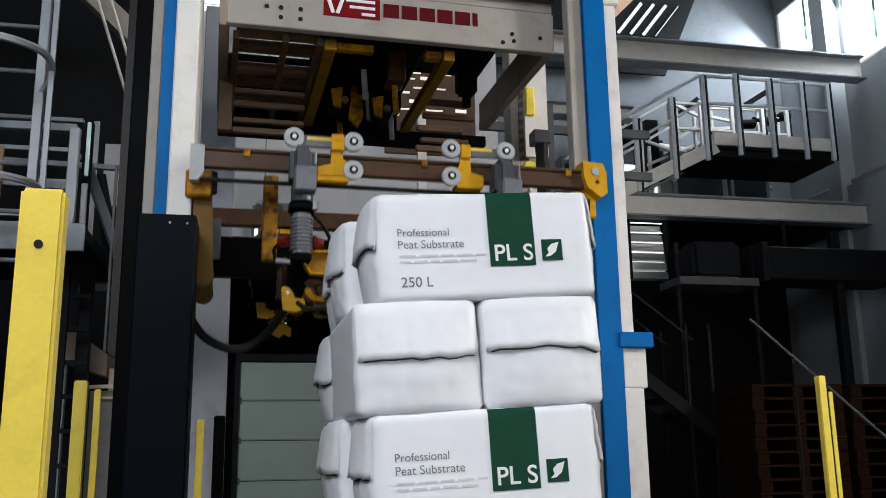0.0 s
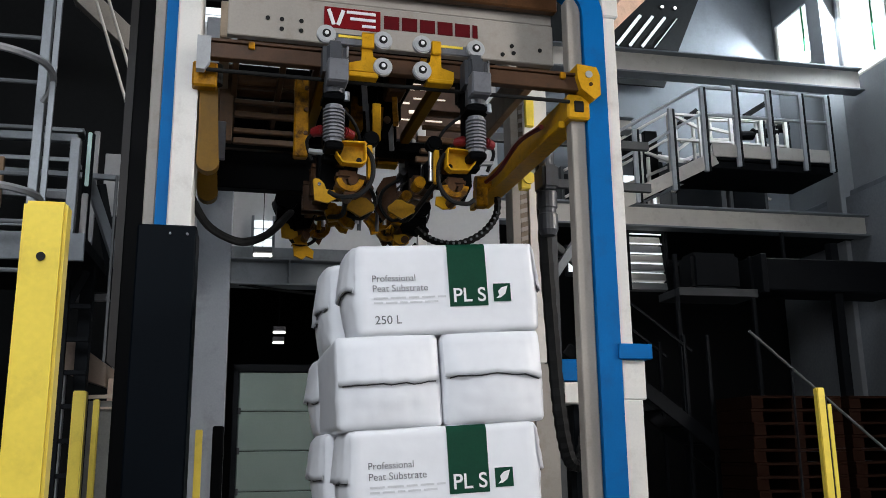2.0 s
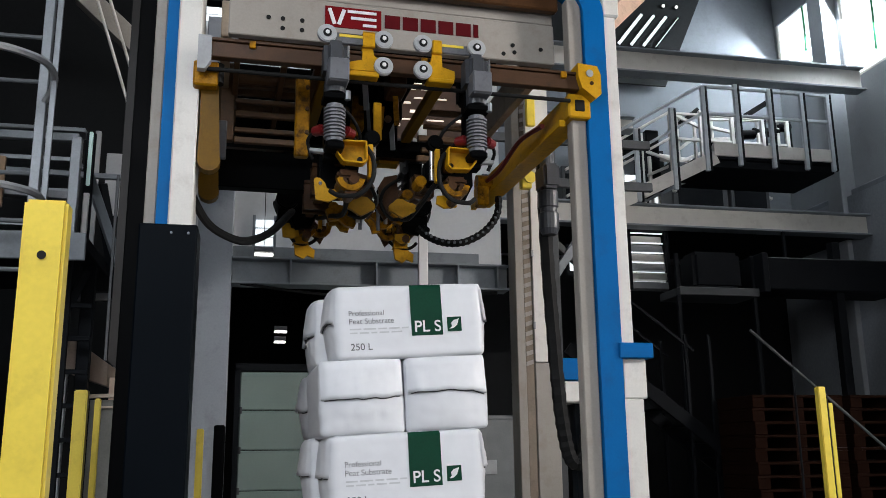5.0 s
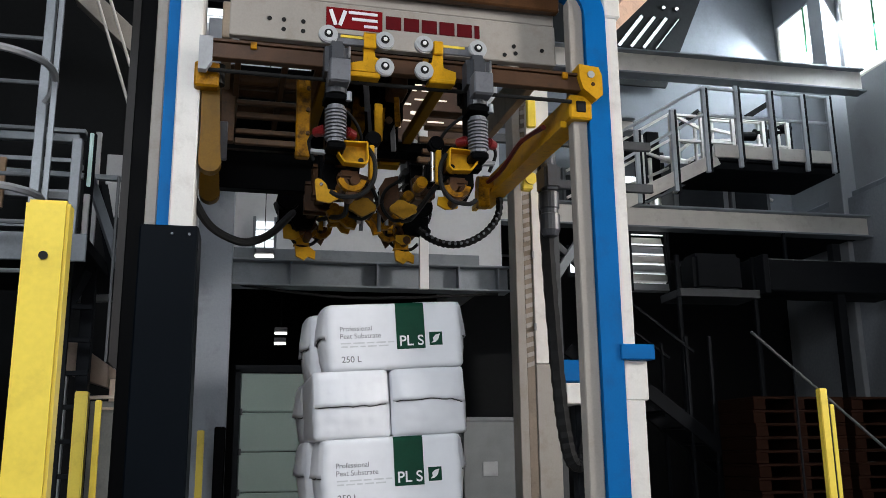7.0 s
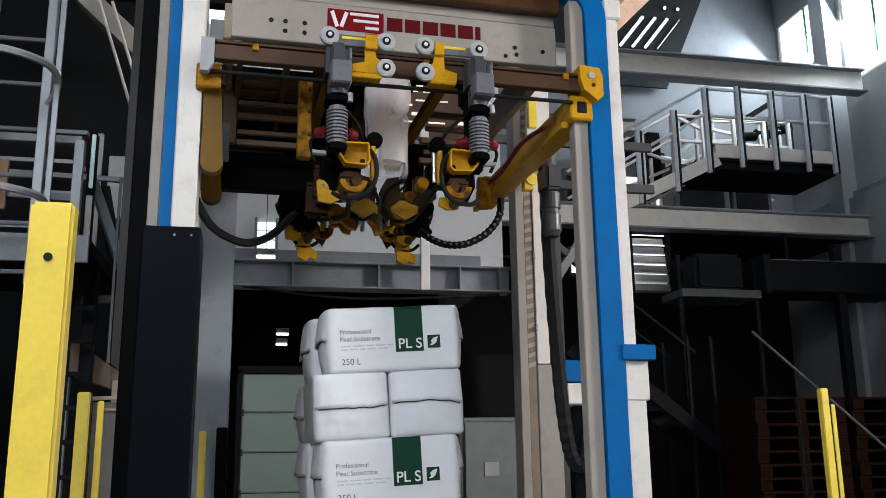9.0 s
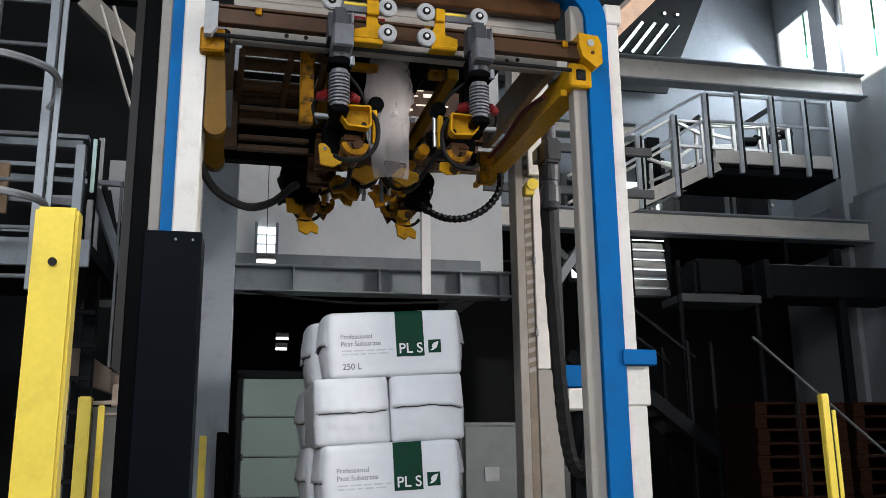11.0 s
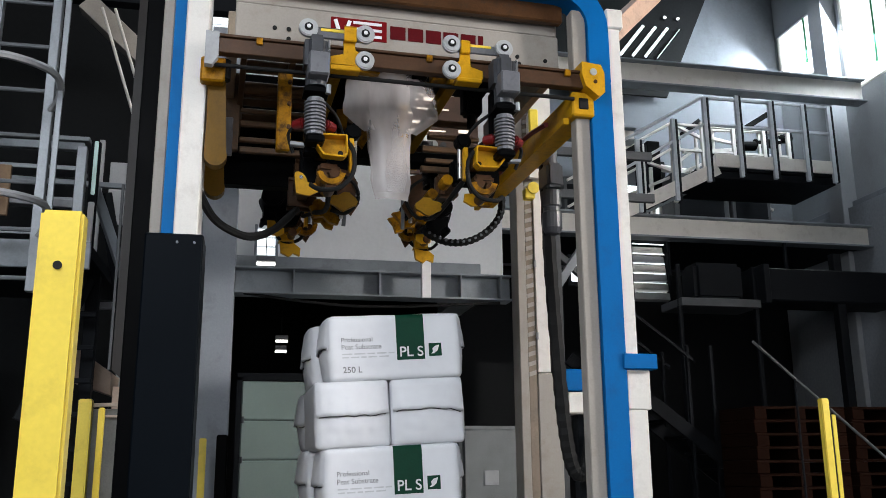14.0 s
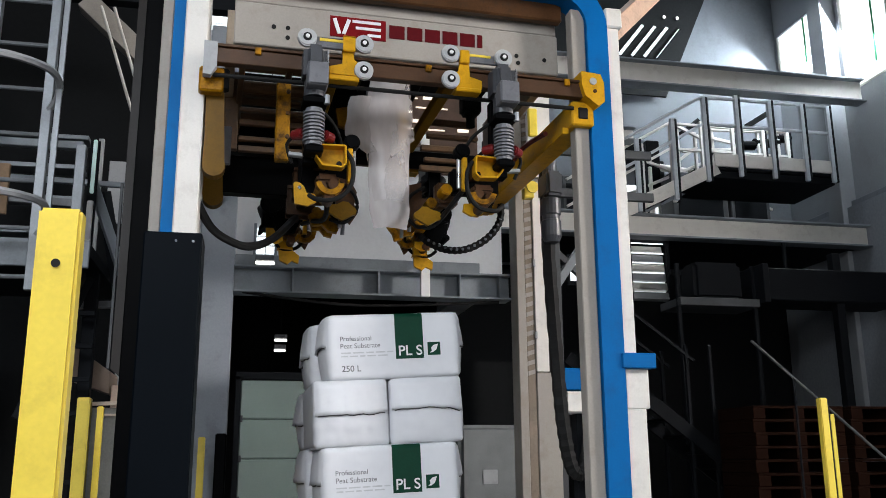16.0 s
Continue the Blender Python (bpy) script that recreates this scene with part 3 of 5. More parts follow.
    part("air_hose", Shape().tube([(v - 0.085 * o, 0.0, -0.49), (v - 0.12 * o, -0.01 * sy, -0.56), (v - 0.115 * o, 0.0, -0.67), (v - 0.05 * o, 0.02 * sy, -0.745), (v + 0.05 * o, 0.04 * sy, -0.755), (v + 0.1 * o, 0.08 * sy, -0.72)], 0.013), RUBBER, base, "black air hose")
    part("air_hose", Shape().tube([(u, 0.05 * sy, -0.2), (u - 0.13 * o, 0.12 * sy, -0.3), (v - 0.08 * o, 0.2 * sy, -0.4), (v, 0.16 * sy, -0.52)], 0.01), RUBBER, base)
    # plate with a round ear
    e = -0.28 if o < 0 else 0.19
    d = 0.06
    ear = [(e + o * d, -0.66)] + [(e + o * (d - 0.032) + o * 0.034 * math.cos(math.pi * k / 8 - 0.4), -0.655 + 0.034 * math.sin(math.pi * k / 8 + 0.1)) for k in range(9)]
    ear += [(e - o * 0.01, -0.68), (e - o * d, -0.685), (e - o * d * 1.1, -0.73), (e - o * 0.02, -0.755), (e + o * 0.05, -0.745)]
    part("ear_plate", Shape().plate(ear, 0.17 * sy, 0.19 * sy), COVER_YELLOW, base, "yellow plate with a round ear")
    part("ear_bolt", Shape().cyl((e + o * 0.028, 0.16 * sy, -0.655), (e + o * 0.028, 0.17 * sy, -0.655), 0.01, n=10), STEEL, base)
    if sy > 0:
        # the long arm that runs back under the head
        part("arm_beam", Shape().bar((0.2 * o, 0.14, -0.5), (0.2 * o, 1.86, -0.36), 0.06, 0.09), DARKSTEEL, base, "oily dark arm beam")
        part("arm_hose", Shape().tube([(0.16 * o, 0.2, -0.56), (0.1 * o, 0.7, -0.66), (0.13 * o, 1.2, -0.56), (0.14 * o, 1.8, -0.42)], 0.016), RUBBER, base)
        tongue = [(0.015 * o + 0.085 * o * math.cos(k * math.pi / 8), -0.65 + (0.05 + 0.012 * math.sin(k * 1.7)) * math.sin(k * math.pi / 8)) for k in range(16)]
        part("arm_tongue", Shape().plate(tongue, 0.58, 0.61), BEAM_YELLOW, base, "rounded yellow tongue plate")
        fang = [(0.16 * o, -0.53), (0.1 * o, -0.49), (0.0, -0.5), (-0.06 * o, -0.53), (-0.1 * o, -0.54), (-0.05 * o, -0.59), (-0.03 * o, -0.64), (0.03 * o, -0.63), (0.07 * o, -0.59), (0.13 * o, -0.6)]
        part("arm_claw", Shape().plate(fang, 1.15, 1.2), MACHINE_YELLOW, base, "oily shaded yellow claw plate")
        part("arm_claw", Shape().plate([(x * 0.8, z + 0.03) for x, z in fang], 1.4, 1.44), MACHINE_YELLOW, base)
        for y in (0.42, 0.8, 1.3):
            part("arm_clamp", Shape().box(0.12 * o, 0.27 * o, y, y + 0.09, -0.58 + y * 0.08, -0.42 + y * 0.08, 0.02, seg=2), (DARKSTEEL, BLACK, DARKSTEEL)[int(y * 3) % 3], base)
            part("clamp_roller", Shape().cyl((0.09 * o, y - 0.02, -0.56 + y * 0.07), (0.09 * o, y + 0.1, -0.56 + y * 0.07), 0.035, n=14, bev=0.006), (MACHINE_YELLOW, DARKSTEEL)[int(y * 5) % 2], base)
        shield = [(0.02 * o, -0.38), (-0.06 * o, -0.4), (-0.1 * o, -0.47), (-0.085 * o, -0.55), (-0.11 * o, -0.6), (-0.06 * o, -0.68), (-0.02 * o, -0.64), (0.03 * o, -0.56)]
        part("inner_shield", Shape().plate(shield, 0.78, 0.8), DARKSTEEL, base, "dark oily inner shield")
        part("inner_shield", Shape().plate([(x * 0.9 + 0.03 * o, z + 0.06) for x, z in shield], 1.05, 1.07), BLACK, base)
        part("shield_hose", Shape().tube([(0.03 * o, 0.74, -0.42), (-0.07 * o, 0.72, -0.5), (-0.09 * o, 0.72, -0.6), (-0.02 * o, 0.74, -0.68), (0.07 * o, 0.76, -0.66)], 0.012, n=6), RUBBER, base)
        if o > 0:
            part("film_guard", Shape().box(-0.17, -0.12, 0.55, 0.57, -0.24, 0.0, 0.004), COVER_YELLOW, base, "bright yellow guard strip")
        part("film_bow", Shape().cyl((-0.03 * o, 0.9, -0.42), (-0.02 * o, 0.95, -0.66), 0.013, n=10), STEEL, base, "bright steel rod that holds the film")
        part("film_bow", Shape().cyl((-0.06 * o, 1.0, -0.45), (-0.05 * o, 1.05, -0.68), 0.013, n=10), ZINC, base)
        if o < 0:
            part("outer_post", Shape().box(-0.44, -0.36, 0.3, 0.36, -0.46, 0.02, 0.008), MACHINE_YELLOW, base, "oily shaded yellow upright plate")
            for z in (-0.32, -0.18, -0.05):
                part("post_bolt", Shape().cyl((-0.375, 0.285, z), (-0.375, 0.3, z), 0.012, n=10), DARKSTEEL, base)
    else:
        # drive and foot of the rear finger
        w = 0.31 * o
        part("drive_unit", Shape().cyl((w, -0.05, -0.48), (w, -0.3, -0.48), 0.082, n=22, bev=0.012).box(w - 0.06, w + 0.06, -0.06, -0.2, -0.64, -0.34, 0.02, seg=2), BLACK, base, "black round drive unit")
        part("drive_bracket", Shape().bar((w, -0.04, -0.5), (v, -0.05, -0.62), 0.03, 0.09), MACHINE_YELLOW, base)
        foot = Shape().box(v - 0.075, v + 0.03, 0.0, -0.06, -0.76, -0.58, 0.006)
        foot.plate([(v - 0.07, -0.76), (v + 0.03, -0.76), (v + 0.085, -0.8), (v + 0.08, -0.86), (v + 0.03, -0.84), (v, -0.868), (v - 0.06, -0.84)], 0.0, -0.03)
        part("foot_plate", foot, COVER_YELLOW, base, "yellow foot plate with a notched edge")
        part("claw", arc_plate(Shape(), (v - 0.12 * o, -0.62), 0.05, 0.085, 150, 390, -0.02, -0.06), MACHINE_YELLOW, base, "oily shaded yellow curved claw")
        part("claw", Shape().plate([(v - 0.18 * o, -0.6), (v - 0.08 * o, -0.58), (v - 0.05 * o, -0.66), (v - 0.13 * o, -0.74), (v - 0.16 * o, -0.68)], 0.02, 0.04), DARKSTEEL, base)
    return base


def stretch_carriage():
    c = thing("stretch_carriage", "yellow lifting carriage with brown rails and film trolleys", "machine carriage")
    CARRIAGE["body"] = c
    rail = Shape().box(-1.09, 1.06, -0.012, 0.045, -0.04, 0.045, 0.004).box(-1.09, 1.06, -0.02, 0.04, 0.05, 0.066, 0.002)
    part("front_rail", rail, RAILBROWN, c, "brown oiled steel rail")
    part("front_rail_rod", Shape().cyl((-1.05, 0.02, -0.1), (1.0, 0.02, -0.1), 0.012, n=10), RUBBER, c)
    part("rear_rail", Shape().box(-1.06, 1.06, 1.95, 2.05, 0.14, 0.26, 0.004), DARKSTEEL, c)
    for x in (-0.82, 0.12, 0.95):
        part("rail_clip", Shape().box(x - 0.017, x + 0.017, -0.03, -0.01, 0.02, 0.06, 0.003), MACHINE_YELLOW, c)
    # right end: cast corner plate and deep side beam
    part("corner_plate", Shape().plate([(1.03, 0.11), (1.15, 0.10), (1.17, 0.05), (1.17, -0.07), (1.13, -0.1), (1.05, -0.04), (1.03, 0.03)], -0.05, 0.06), COVER_YELLOW, c, "yellow corner plate")
    part("corner_bolt", Shape().cyl((1.1, -0.056, 0.05), (1.1, -0.048, 0.05), 0.022, n=14), GREYCOL, c)
    part("corner_bolt", Shape().cyl((1.11, -0.056, -0.01), (1.11, -0.048, -0.01), 0.012, n=10), DARKSTEEL, c)
    side = Shape().box(0.99, 1.13, 0.02, 2.02, -0.2, -0.05, 0.01).box(0.96, 1.0, 0.1, 2.0, -0.23, -0.19, 0.004)
    part("side_beam", side, COVER_YELLOW, c, "yellow box-section side beam")
    part("beam_opening", Shape().box(1.03, 1.09, 0.012, 0.03, -0.16, -0.09, 0.01), RUBBER, c)
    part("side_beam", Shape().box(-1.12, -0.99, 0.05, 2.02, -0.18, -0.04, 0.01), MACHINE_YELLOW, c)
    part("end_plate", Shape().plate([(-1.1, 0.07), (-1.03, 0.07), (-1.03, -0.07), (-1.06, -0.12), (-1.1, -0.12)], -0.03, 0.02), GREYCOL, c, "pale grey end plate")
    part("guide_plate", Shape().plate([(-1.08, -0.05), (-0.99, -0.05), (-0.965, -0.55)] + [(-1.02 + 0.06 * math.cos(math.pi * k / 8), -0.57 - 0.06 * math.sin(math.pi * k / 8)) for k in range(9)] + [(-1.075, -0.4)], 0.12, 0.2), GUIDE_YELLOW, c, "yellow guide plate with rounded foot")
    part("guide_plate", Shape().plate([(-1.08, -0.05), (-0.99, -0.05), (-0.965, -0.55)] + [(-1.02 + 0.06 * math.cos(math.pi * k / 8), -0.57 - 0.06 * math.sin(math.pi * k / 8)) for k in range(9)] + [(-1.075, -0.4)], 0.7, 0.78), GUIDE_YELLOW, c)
    part("grey_flap", Shape().box(-1.01, -0.93, 0.66, 0.69, -0.38, -0.14, 0.006), LIGHTGREY, c, "light grey sheet flap")
    part("guide_roller", Shape().cyl((-1.0, 0.1, -0.15), (-1.0, 0.1, -0.04), 0.04, n=14), RUBBER, c)
    part("cross_bar", Shape().box(-1.0, -0.1, 1.3, 1.4, -0.36, -0.1, 0.005), BLACK, c)
    part("bearing", Shape().cyl((0.97, 1.5, -0.16), (0.86, 1.5, -0.16), 0.055, n=16).box(0.86, 0.95, 1.46, 1.56, -0.34, -0.16, 0.012), MACHINE_YELLOW, c)
    part("lift_motor", Shape().box(1.22, 1.34, 1.05, 1.25, -0.3, -0.12, 0.02, seg=2).lathe((1.28, 1.15), [(0.04, 0.02), (0.05, 0.0), (0.05, -0.3), (0.07, -0.31), (0.07, -0.42), (0.06, -0.43), (0.06, -0.46), (0.07, -0.47), (0.07, -0.58), (0.05, -0.62)]), MOTORGREY, c, "dark grey lifting motor")
    part("red_hose", Shape().tube([(0.93, 0.3, -0.16), (0.92, 0.7, -0.12), (0.93, 1.2, -0.17), (0.92, 1.7, -0.14)], 0.016), REDPLASTIC, c, "red cable along the side beam")
    part("hose", Shape().tube([(-1.13, 0.32, -0.6), (-1.096, 0.324, -0.724), (-1.015, 0.371, -0.85), (-0.906, 0.417, -0.911), (-0.795, 0.512, -0.91), (-0.66, 0.707, -0.808), (-0.515, 1.1, -0.58), (-0.45, 1.7, -0.4)], 0.024), RUBBER, c, "thick black hose bundle")
    part("cable_chain", Shape().tube([(0.46, 1.71, -0.47), (0.545, 1.71, -0.535), (0.672, 1.704, -0.577), (0.822, 1.698, -0.563), (0.976, 1.692, -0.475), (1.075, 1.688, -0.339), (1.09, 1.687, -0.18)], 0.024, n=4, ribs=0.25), RUBBER, c, "black cable drag chain")
    links = [(0.52, -0.52), (0.56, -0.541), (0.6, -0.556), (0.645, -0.57), (0.69, -0.578), (0.735, -0.578), (0.78, -0.573), (0.825, -0.562), (0.87, -0.541), (0.915, -0.515), (0.955, -0.488), (0.995, -0.455), (1.03, -0.412), (1.056, -0.37), (1.076, -0.325)]
    for x, z in links:
        part("link", Shape().box(x - 0.009, x + 0.009, 1.662, 1.676, z - 0.009, z + 0.009, 0.003), ZINC, c)
    for k, o in enumerate((-1, 1)):
        for sy, y, dx in ((1, -0.02, 0.0), (-1, 2.06, -0.05 if o < 0 else 0.1)):
            CARRIAGE[(o, sy)] = (trolley(c, "film_trolley", o, sy, (dx, y, 0)), (dx, y, 0.0 if sy > 0 else 0.2))


stretch_carriage()


# ---- bags of peat on a pallet ----
BAG = (0.392, 0.206, 0.196)
ROUND = 0.028
PUFF = 0.05        # how far the ends swell out


def bag_ripple(x, y, z, seed):
    p = Vector((x * 5 + seed * 7.3, y * 9, z * 9))
    ends = min(1.0, max(0.0, (abs(x) - 0.3) / 0.12))
    crease = noise.noise(Vector((x * 4 + seed, y * 4, z * 30))) + noise.noise(Vector((x * 9, y * 26 + seed, z * 5)))
    return 0.003 * noise.noise(p) + (0.0015 + 0.0015 * ends) * noise.noise(p * 2.3) + 0.0022 * ends * crease


def bag_end(y, z):
    """Where the end of a bag lies at that breadth and height."""
    k = max(0.0, 1 - (y / BAG[1]) ** 2) * max(0.0, 1 - 0.5 * (z / BAG[2]) ** 2)
    d = math.hypot(max(0, abs(y) - BAG[1] + ROUND), max(0, abs(z) - BAG[2] + ROUND))
    return BAG[0] - ROUND + math.sqrt(max(0, ROUND ** 2 - d ** 2)) + PUFF * k


def bag_mesh(seed):
    b = bmesh.new()
    bmesh.ops.create_cube(b, size=2)
    bmesh.ops.subdivide_edges(b, edges=b.edges[:], cuts=27, use_grid_fill=True)
    for v in b.verts:
        # the grid is drawn together towards the edges
        g = [math.copysign(abs(c) ** 0.8, c) * h for c, h in zip(v.co, BAG)]
        core = Vector([max(-h + ROUND, min(h - ROUND, c)) for c, h in zip(g, BAG)])
        off = Vector(g) - core
        n = off.normalized() if off.length > 1e-9 else Vector((0, 0, 0))
        p = core + n * ROUND
        if abs(g[0]) > BAG[0] - ROUND:
            k = max(0.0, 1 - (p.y / BAG[1]) ** 2) * max(0.0, 1 - 0.5 * (p.z / BAG[2]) ** 2)
            p.x += math.copysign(PUFF * k, g[0]) * (abs(g[0]) - BAG[0] + ROUND) / ROUND
        v.co = p + n * bag_ripple(p.x, p.y, p.z, seed)
    me = bpy.data.meshes.new("sack")
    b.to_mesh(me)
    b.free()
    for p in me.polygons:
        p.use_smooth = True
    me.materials.append(SACK)
    return me


def bag_front(x, z, lift, seed):
    d = math.hypot(max(0, abs(x) - BAG[0] + ROUND), max(0, abs(z) - BAG[2] + ROUND))
    y = -(BAG[1] - ROUND) - math.sqrt(max(0, ROUND ** 2 - d ** 2))
    return y - max(0, bag_ripple(x, y, z, seed)) - lift


def bag_sheet(x0, x1, z0, z1, lift, seed):
    s = Shape()
    nx, nz = max(2, int((x1 - x0) / 0.02)), max(2, int((z1 - z0) / 0.015))
    verts = []
    for j in range(nz + 1):
        for i in range(nx + 1):
            x, z = x0 + (x1 - x0) * i / nx, z0 + (z1 - z0) * j / nz
            verts.append((x, bag_front(x, z, lift, seed), z))
    s.add(verts, [(j * (nx + 1) + i, j * (nx + 1) + i + 1, (j + 1) * (nx + 1) + i + 1, (j + 1) * (nx + 1) + i) for j in range(nz) for i in range(nx)])
    return s


def bag_text(body, x, z, width, lift, seed, bold=0.0):
    cu = bpy.data.curves.new("text", "FONT")
    cu.body, cu.size, cu.offset = body, 1.0, bold
    ob = bpy.data.objects.new("text", cu)
    scene.collection.objects.link(ob)
    bpy.context.view_layer.update()
    me = bpy.data.meshes.new_from_object(ob.evaluated_get(bpy.context.evaluated_depsgraph_get()))
    bpy.data.objects.remove(ob)
    b = bmesh.new()
    b.from_mesh(me)
    bpy.data.meshes.remove(me)
    bmesh.ops.triangulate(b, faces=b.faces[:])
    k = width / max(v.co.x for v in b.verts)
    for v in b.verts:
        px, pz = x + v.co.x * k, z + v.co.y * k
        v.co = (px, bag_front(px, pz, lift, seed), pz)
    return Shape().bm(b)


def flap_low(u, seed, end):
    """Height of the free edge of an end flap along its breadth."""
    return -0.008 + 0.03 * noise.noise(Vector((u * 2.2, seed * 3.1, end))) + 0.012 * noise.noise(Vector((u * 9.0, seed * 1.3, end)))


def bag_flap(end, seed):
    """The folded flap that closes one end of a bag, with a wavy free edge."""
    s = Shape()
    n, rows = 22, 8
    verts = []
    for layer in (0.0, -0.005):
        for j in range(rows + 1):
            for i in range(n + 1):
                y = (-0.96 + 1.92 * i / n) * BAG[1]
                low = flap_low(i / n, seed, end)
                z = BAG[2] * 0.97 + (low - BAG[2] * 0.97) * j / rows
                lift = (j / rows) ** 2 * (0.009 + 0.017 * max(0.0, noise.noise(Vector((i * 0.4, seed * 1.7, end * 2.0)))))
                x = bag_end(y, z) + 0.008 + layer + lift + 0.004 * noise.noise(Vector((i * 0.7, j * 0.8, seed)))
                verts.append((end * x, y, z))
    w = n + 1
    k = w * (rows + 1)
    faces = []
    for j in range(rows):
        for i in range(n):
            a = j * w + i
            faces += [(a, a + 1, a + w + 1, a + w), (k + a, k + a + w, k + a + w + 1, k + a + 1)]
    for i in range(n):
        a = rows * w + i
        faces.append((a, a + 1, k + a + 1, k + a))
    return s.add(verts, faces)


BAGS = []


def peat_bag(seed, at, printed, wide=1.0):
    b = thing("peat_bag", "white film peat bag with dark green print, stacked on pallet" if printed else "white film peat bag, folded end flap facing out",
              "bag", at, "bags stacked on the pallet")
    b.scale = (1, wide, 1)
    part("sack", bag_mesh(seed), SACK, b)
    for e in (-1, 1):
        part("end_flap", bag_flap(e, seed), SACK, b, "white folded end flap", smooth=True)
        # dark bars draw the shadow line below the flap's free edge
        s = Shape()
        for i in range(12):
            y = (-0.88 + 1.76 * i / 12) * BAG[1]
            z, z2 = (flap_low(0.04 + 0.92 * k / 12, seed, e) - 0.004 for k in (i, i + 1))
            s.bar((e * (bag_end(y, z) + 0.006), y, z), (e * (bag_end(y + 0.03, z2) + 0.005), y + 0.0305, z2), 0.005, 0.005, 0)
        part("seam", s, FLAP_SHADE, b)
    if printed:
        part("green_band", bag_sheet(0.007, 0.177, -0.082, 0.193, 0.003, seed), GREEN, b, "dark green printed band", smooth=True)
        part("grade_print", bag_text("PL S", 0.021, -0.062, 0.146, 0.006, seed, 0.012), WHITEPRINT, b, "white letters PL S")
        ic = part("leaf_icon", bag_sheet(0.202, 0.28, -0.066, 0.012, 0.003, seed), GREEN, b, "dark green square with a white leaf", smooth=True)
        leaf = [(0.226, -0.058), (0.246, -0.056), (0.268, -0.04), (0.28, -0.005), (0.252, -0.012), (0.236, -0.028), (0.24, -0.045)]
        ls = Shape()
        ls.add([(x, bag_front(x, z, 0.006, seed), z) for x, z in [(p - 0.013, q + 0.006) for p, q in leaf]], [tuple(range(len(leaf)))])
        part("leaf", ls, WHITEPRINT, b)
        part("print_line", bag_text("Professional", -0.325, 0.036, 0.188, 0.003, seed), INK, b, "grey letters Professional")
        part("print_line", bag_text("Peat Substrate", -0.325, -0.008, 0.24, 0.003, seed), INK, b, "grey letters Peat Substrate")
        part("volume_print", bag_text("250 L", -0.32, -0.146, 0.115, 0.003, seed, 0.006), INK, b, "grey letters 250 L")
        for z, w in ((-0.04, 0.3), (-0.06, 0.26)):
            x = -0.32
            for k in range(5):
                e = x + w * (0.22, 0.15, 0.19, 0.12, 0.2)[(k + int(z * -100)) % 5]
                part("fine_print", bag_sheet(x, e, z, z + 0.008, 0.003, seed), PALEINK, b)
                x = e + 0.012
    BAGS.append((b, at))


LAYERS = [2.305, 1.916, 1.529, 1.142, 0.755]
SX = 0.805


def pallet_load():
    k = 1
    rnd = random.Random(4)
    for i, z in enumerate(LAYERS):
        lean = (3.0, 3.1, 3.0, 1.6, 0.4)[i]
        if i % 2 == 0:
            for j in range(3):
                dx = (0.0, -0.07, -0.05)[j] + (0.0 if i == 0 else -0.012)
                peat_bag(k, pose(SX + 0.023 + dx, 0.21 + 0.415 * j, z, 0, rnd.uniform(-0.4, 0.4) - lean, rnd.uniform(-1.0, 1.0)), j == 0)
                k += 1
        else:
            for dx in (-0.229, 0.225):
                peat_bag(k, pose(SX - 0.005 + dx, 0.42, z + dx * math.tan(radians(lean)), -lean, 0, 90 + rnd.uniform(-1, 1)), False, 1.08)
                k += 1
            peat_bag(k, pose(SX - 0.05, 1.09, z, 0, -lean, 0.5), False)
            k += 1
    p = thing("pallet", "worn wooden pallet under the stacked bags", "pallet", pose(SX, 0, 0))
    for i in range(5):
        x = -0.4 + 0.2 * i
        part("deck_board", Shape().box(x - 0.06, x + 0.06, 0.0, 1.25, 0.525, 0.55, 0.003), WOOD, p)
    for y in (0.05, 0.6, 1.15):
        part("stringer", Shape().box(-0.46, 0.46, y, y + 0.1, 0.43, 0.52, 0.004), WOOD, p)
    BAGS.append((p, p.matrix_world.copy()))


pallet_load()


def roller_conveyor():
    c = thing("roller_conveyor", "grey roller conveyor through the packing machine", "conveyor")
    for x in (0.2, 1.38):
        part("side_frame", Shape().box(x - 0.03, x + 0.03, 2.6, 9.5, 0.28, 0.41, 0.005), STEELGREY, c)
        for y in (2.8, 5.0, 7.2, 9.3):
            part("leg", Shape().box(x - 0.03, x + 0.03, y - 0.04, y + 0.04, 0, 0.28, 0.004), STEELGREY, c)
    for i in range(34):
        y = 2.7 + 0.2 * i
        part("roller", Shape().cyl((0.23, y, 0.385), (1.35, y, 0.385), 0.04, n=12), ZINC, c)


roller_conveyor()


# ---- fence posts ----
def fence_post(x, y, h, w, label, d=None):
    f = thing("fence_post", label, "fence post", pose(x, y, 0), "yellow fence posts")
    d = d or w
    part("tube", Shape().box(-w / 2, w / 2, -d / 2, d / 2, 0.012, h, 0.006, seg=2), YELLOW, f)
    part("foot_plate", Shape().box(-w, w, -d, d, 0, 0.012, 0.002), YELLOW, f)
    return f


near = fence_post(-0.37, 1.735, 2.07, 0.076, "bright yellow square steel fence post near the conveyor", 0.05)
part("hole", Shape().cyl((0.0, -0.0275, 1.965), (0.0, -0.022, 1.965), 0.008, n=14), RUBBER, near)
fence_post(-0.876, 5.2, 1.97, 0.068, "yellow square steel fence post by the machine")
fence_post(-0.852, 5.6, 1.95, 0.035, "slim yellow fence post behind the machine")
right_post = fence_post(3.87, 5.65, 2.04, 0.06, "yellow fence post with a black hinge edge", 0.05)
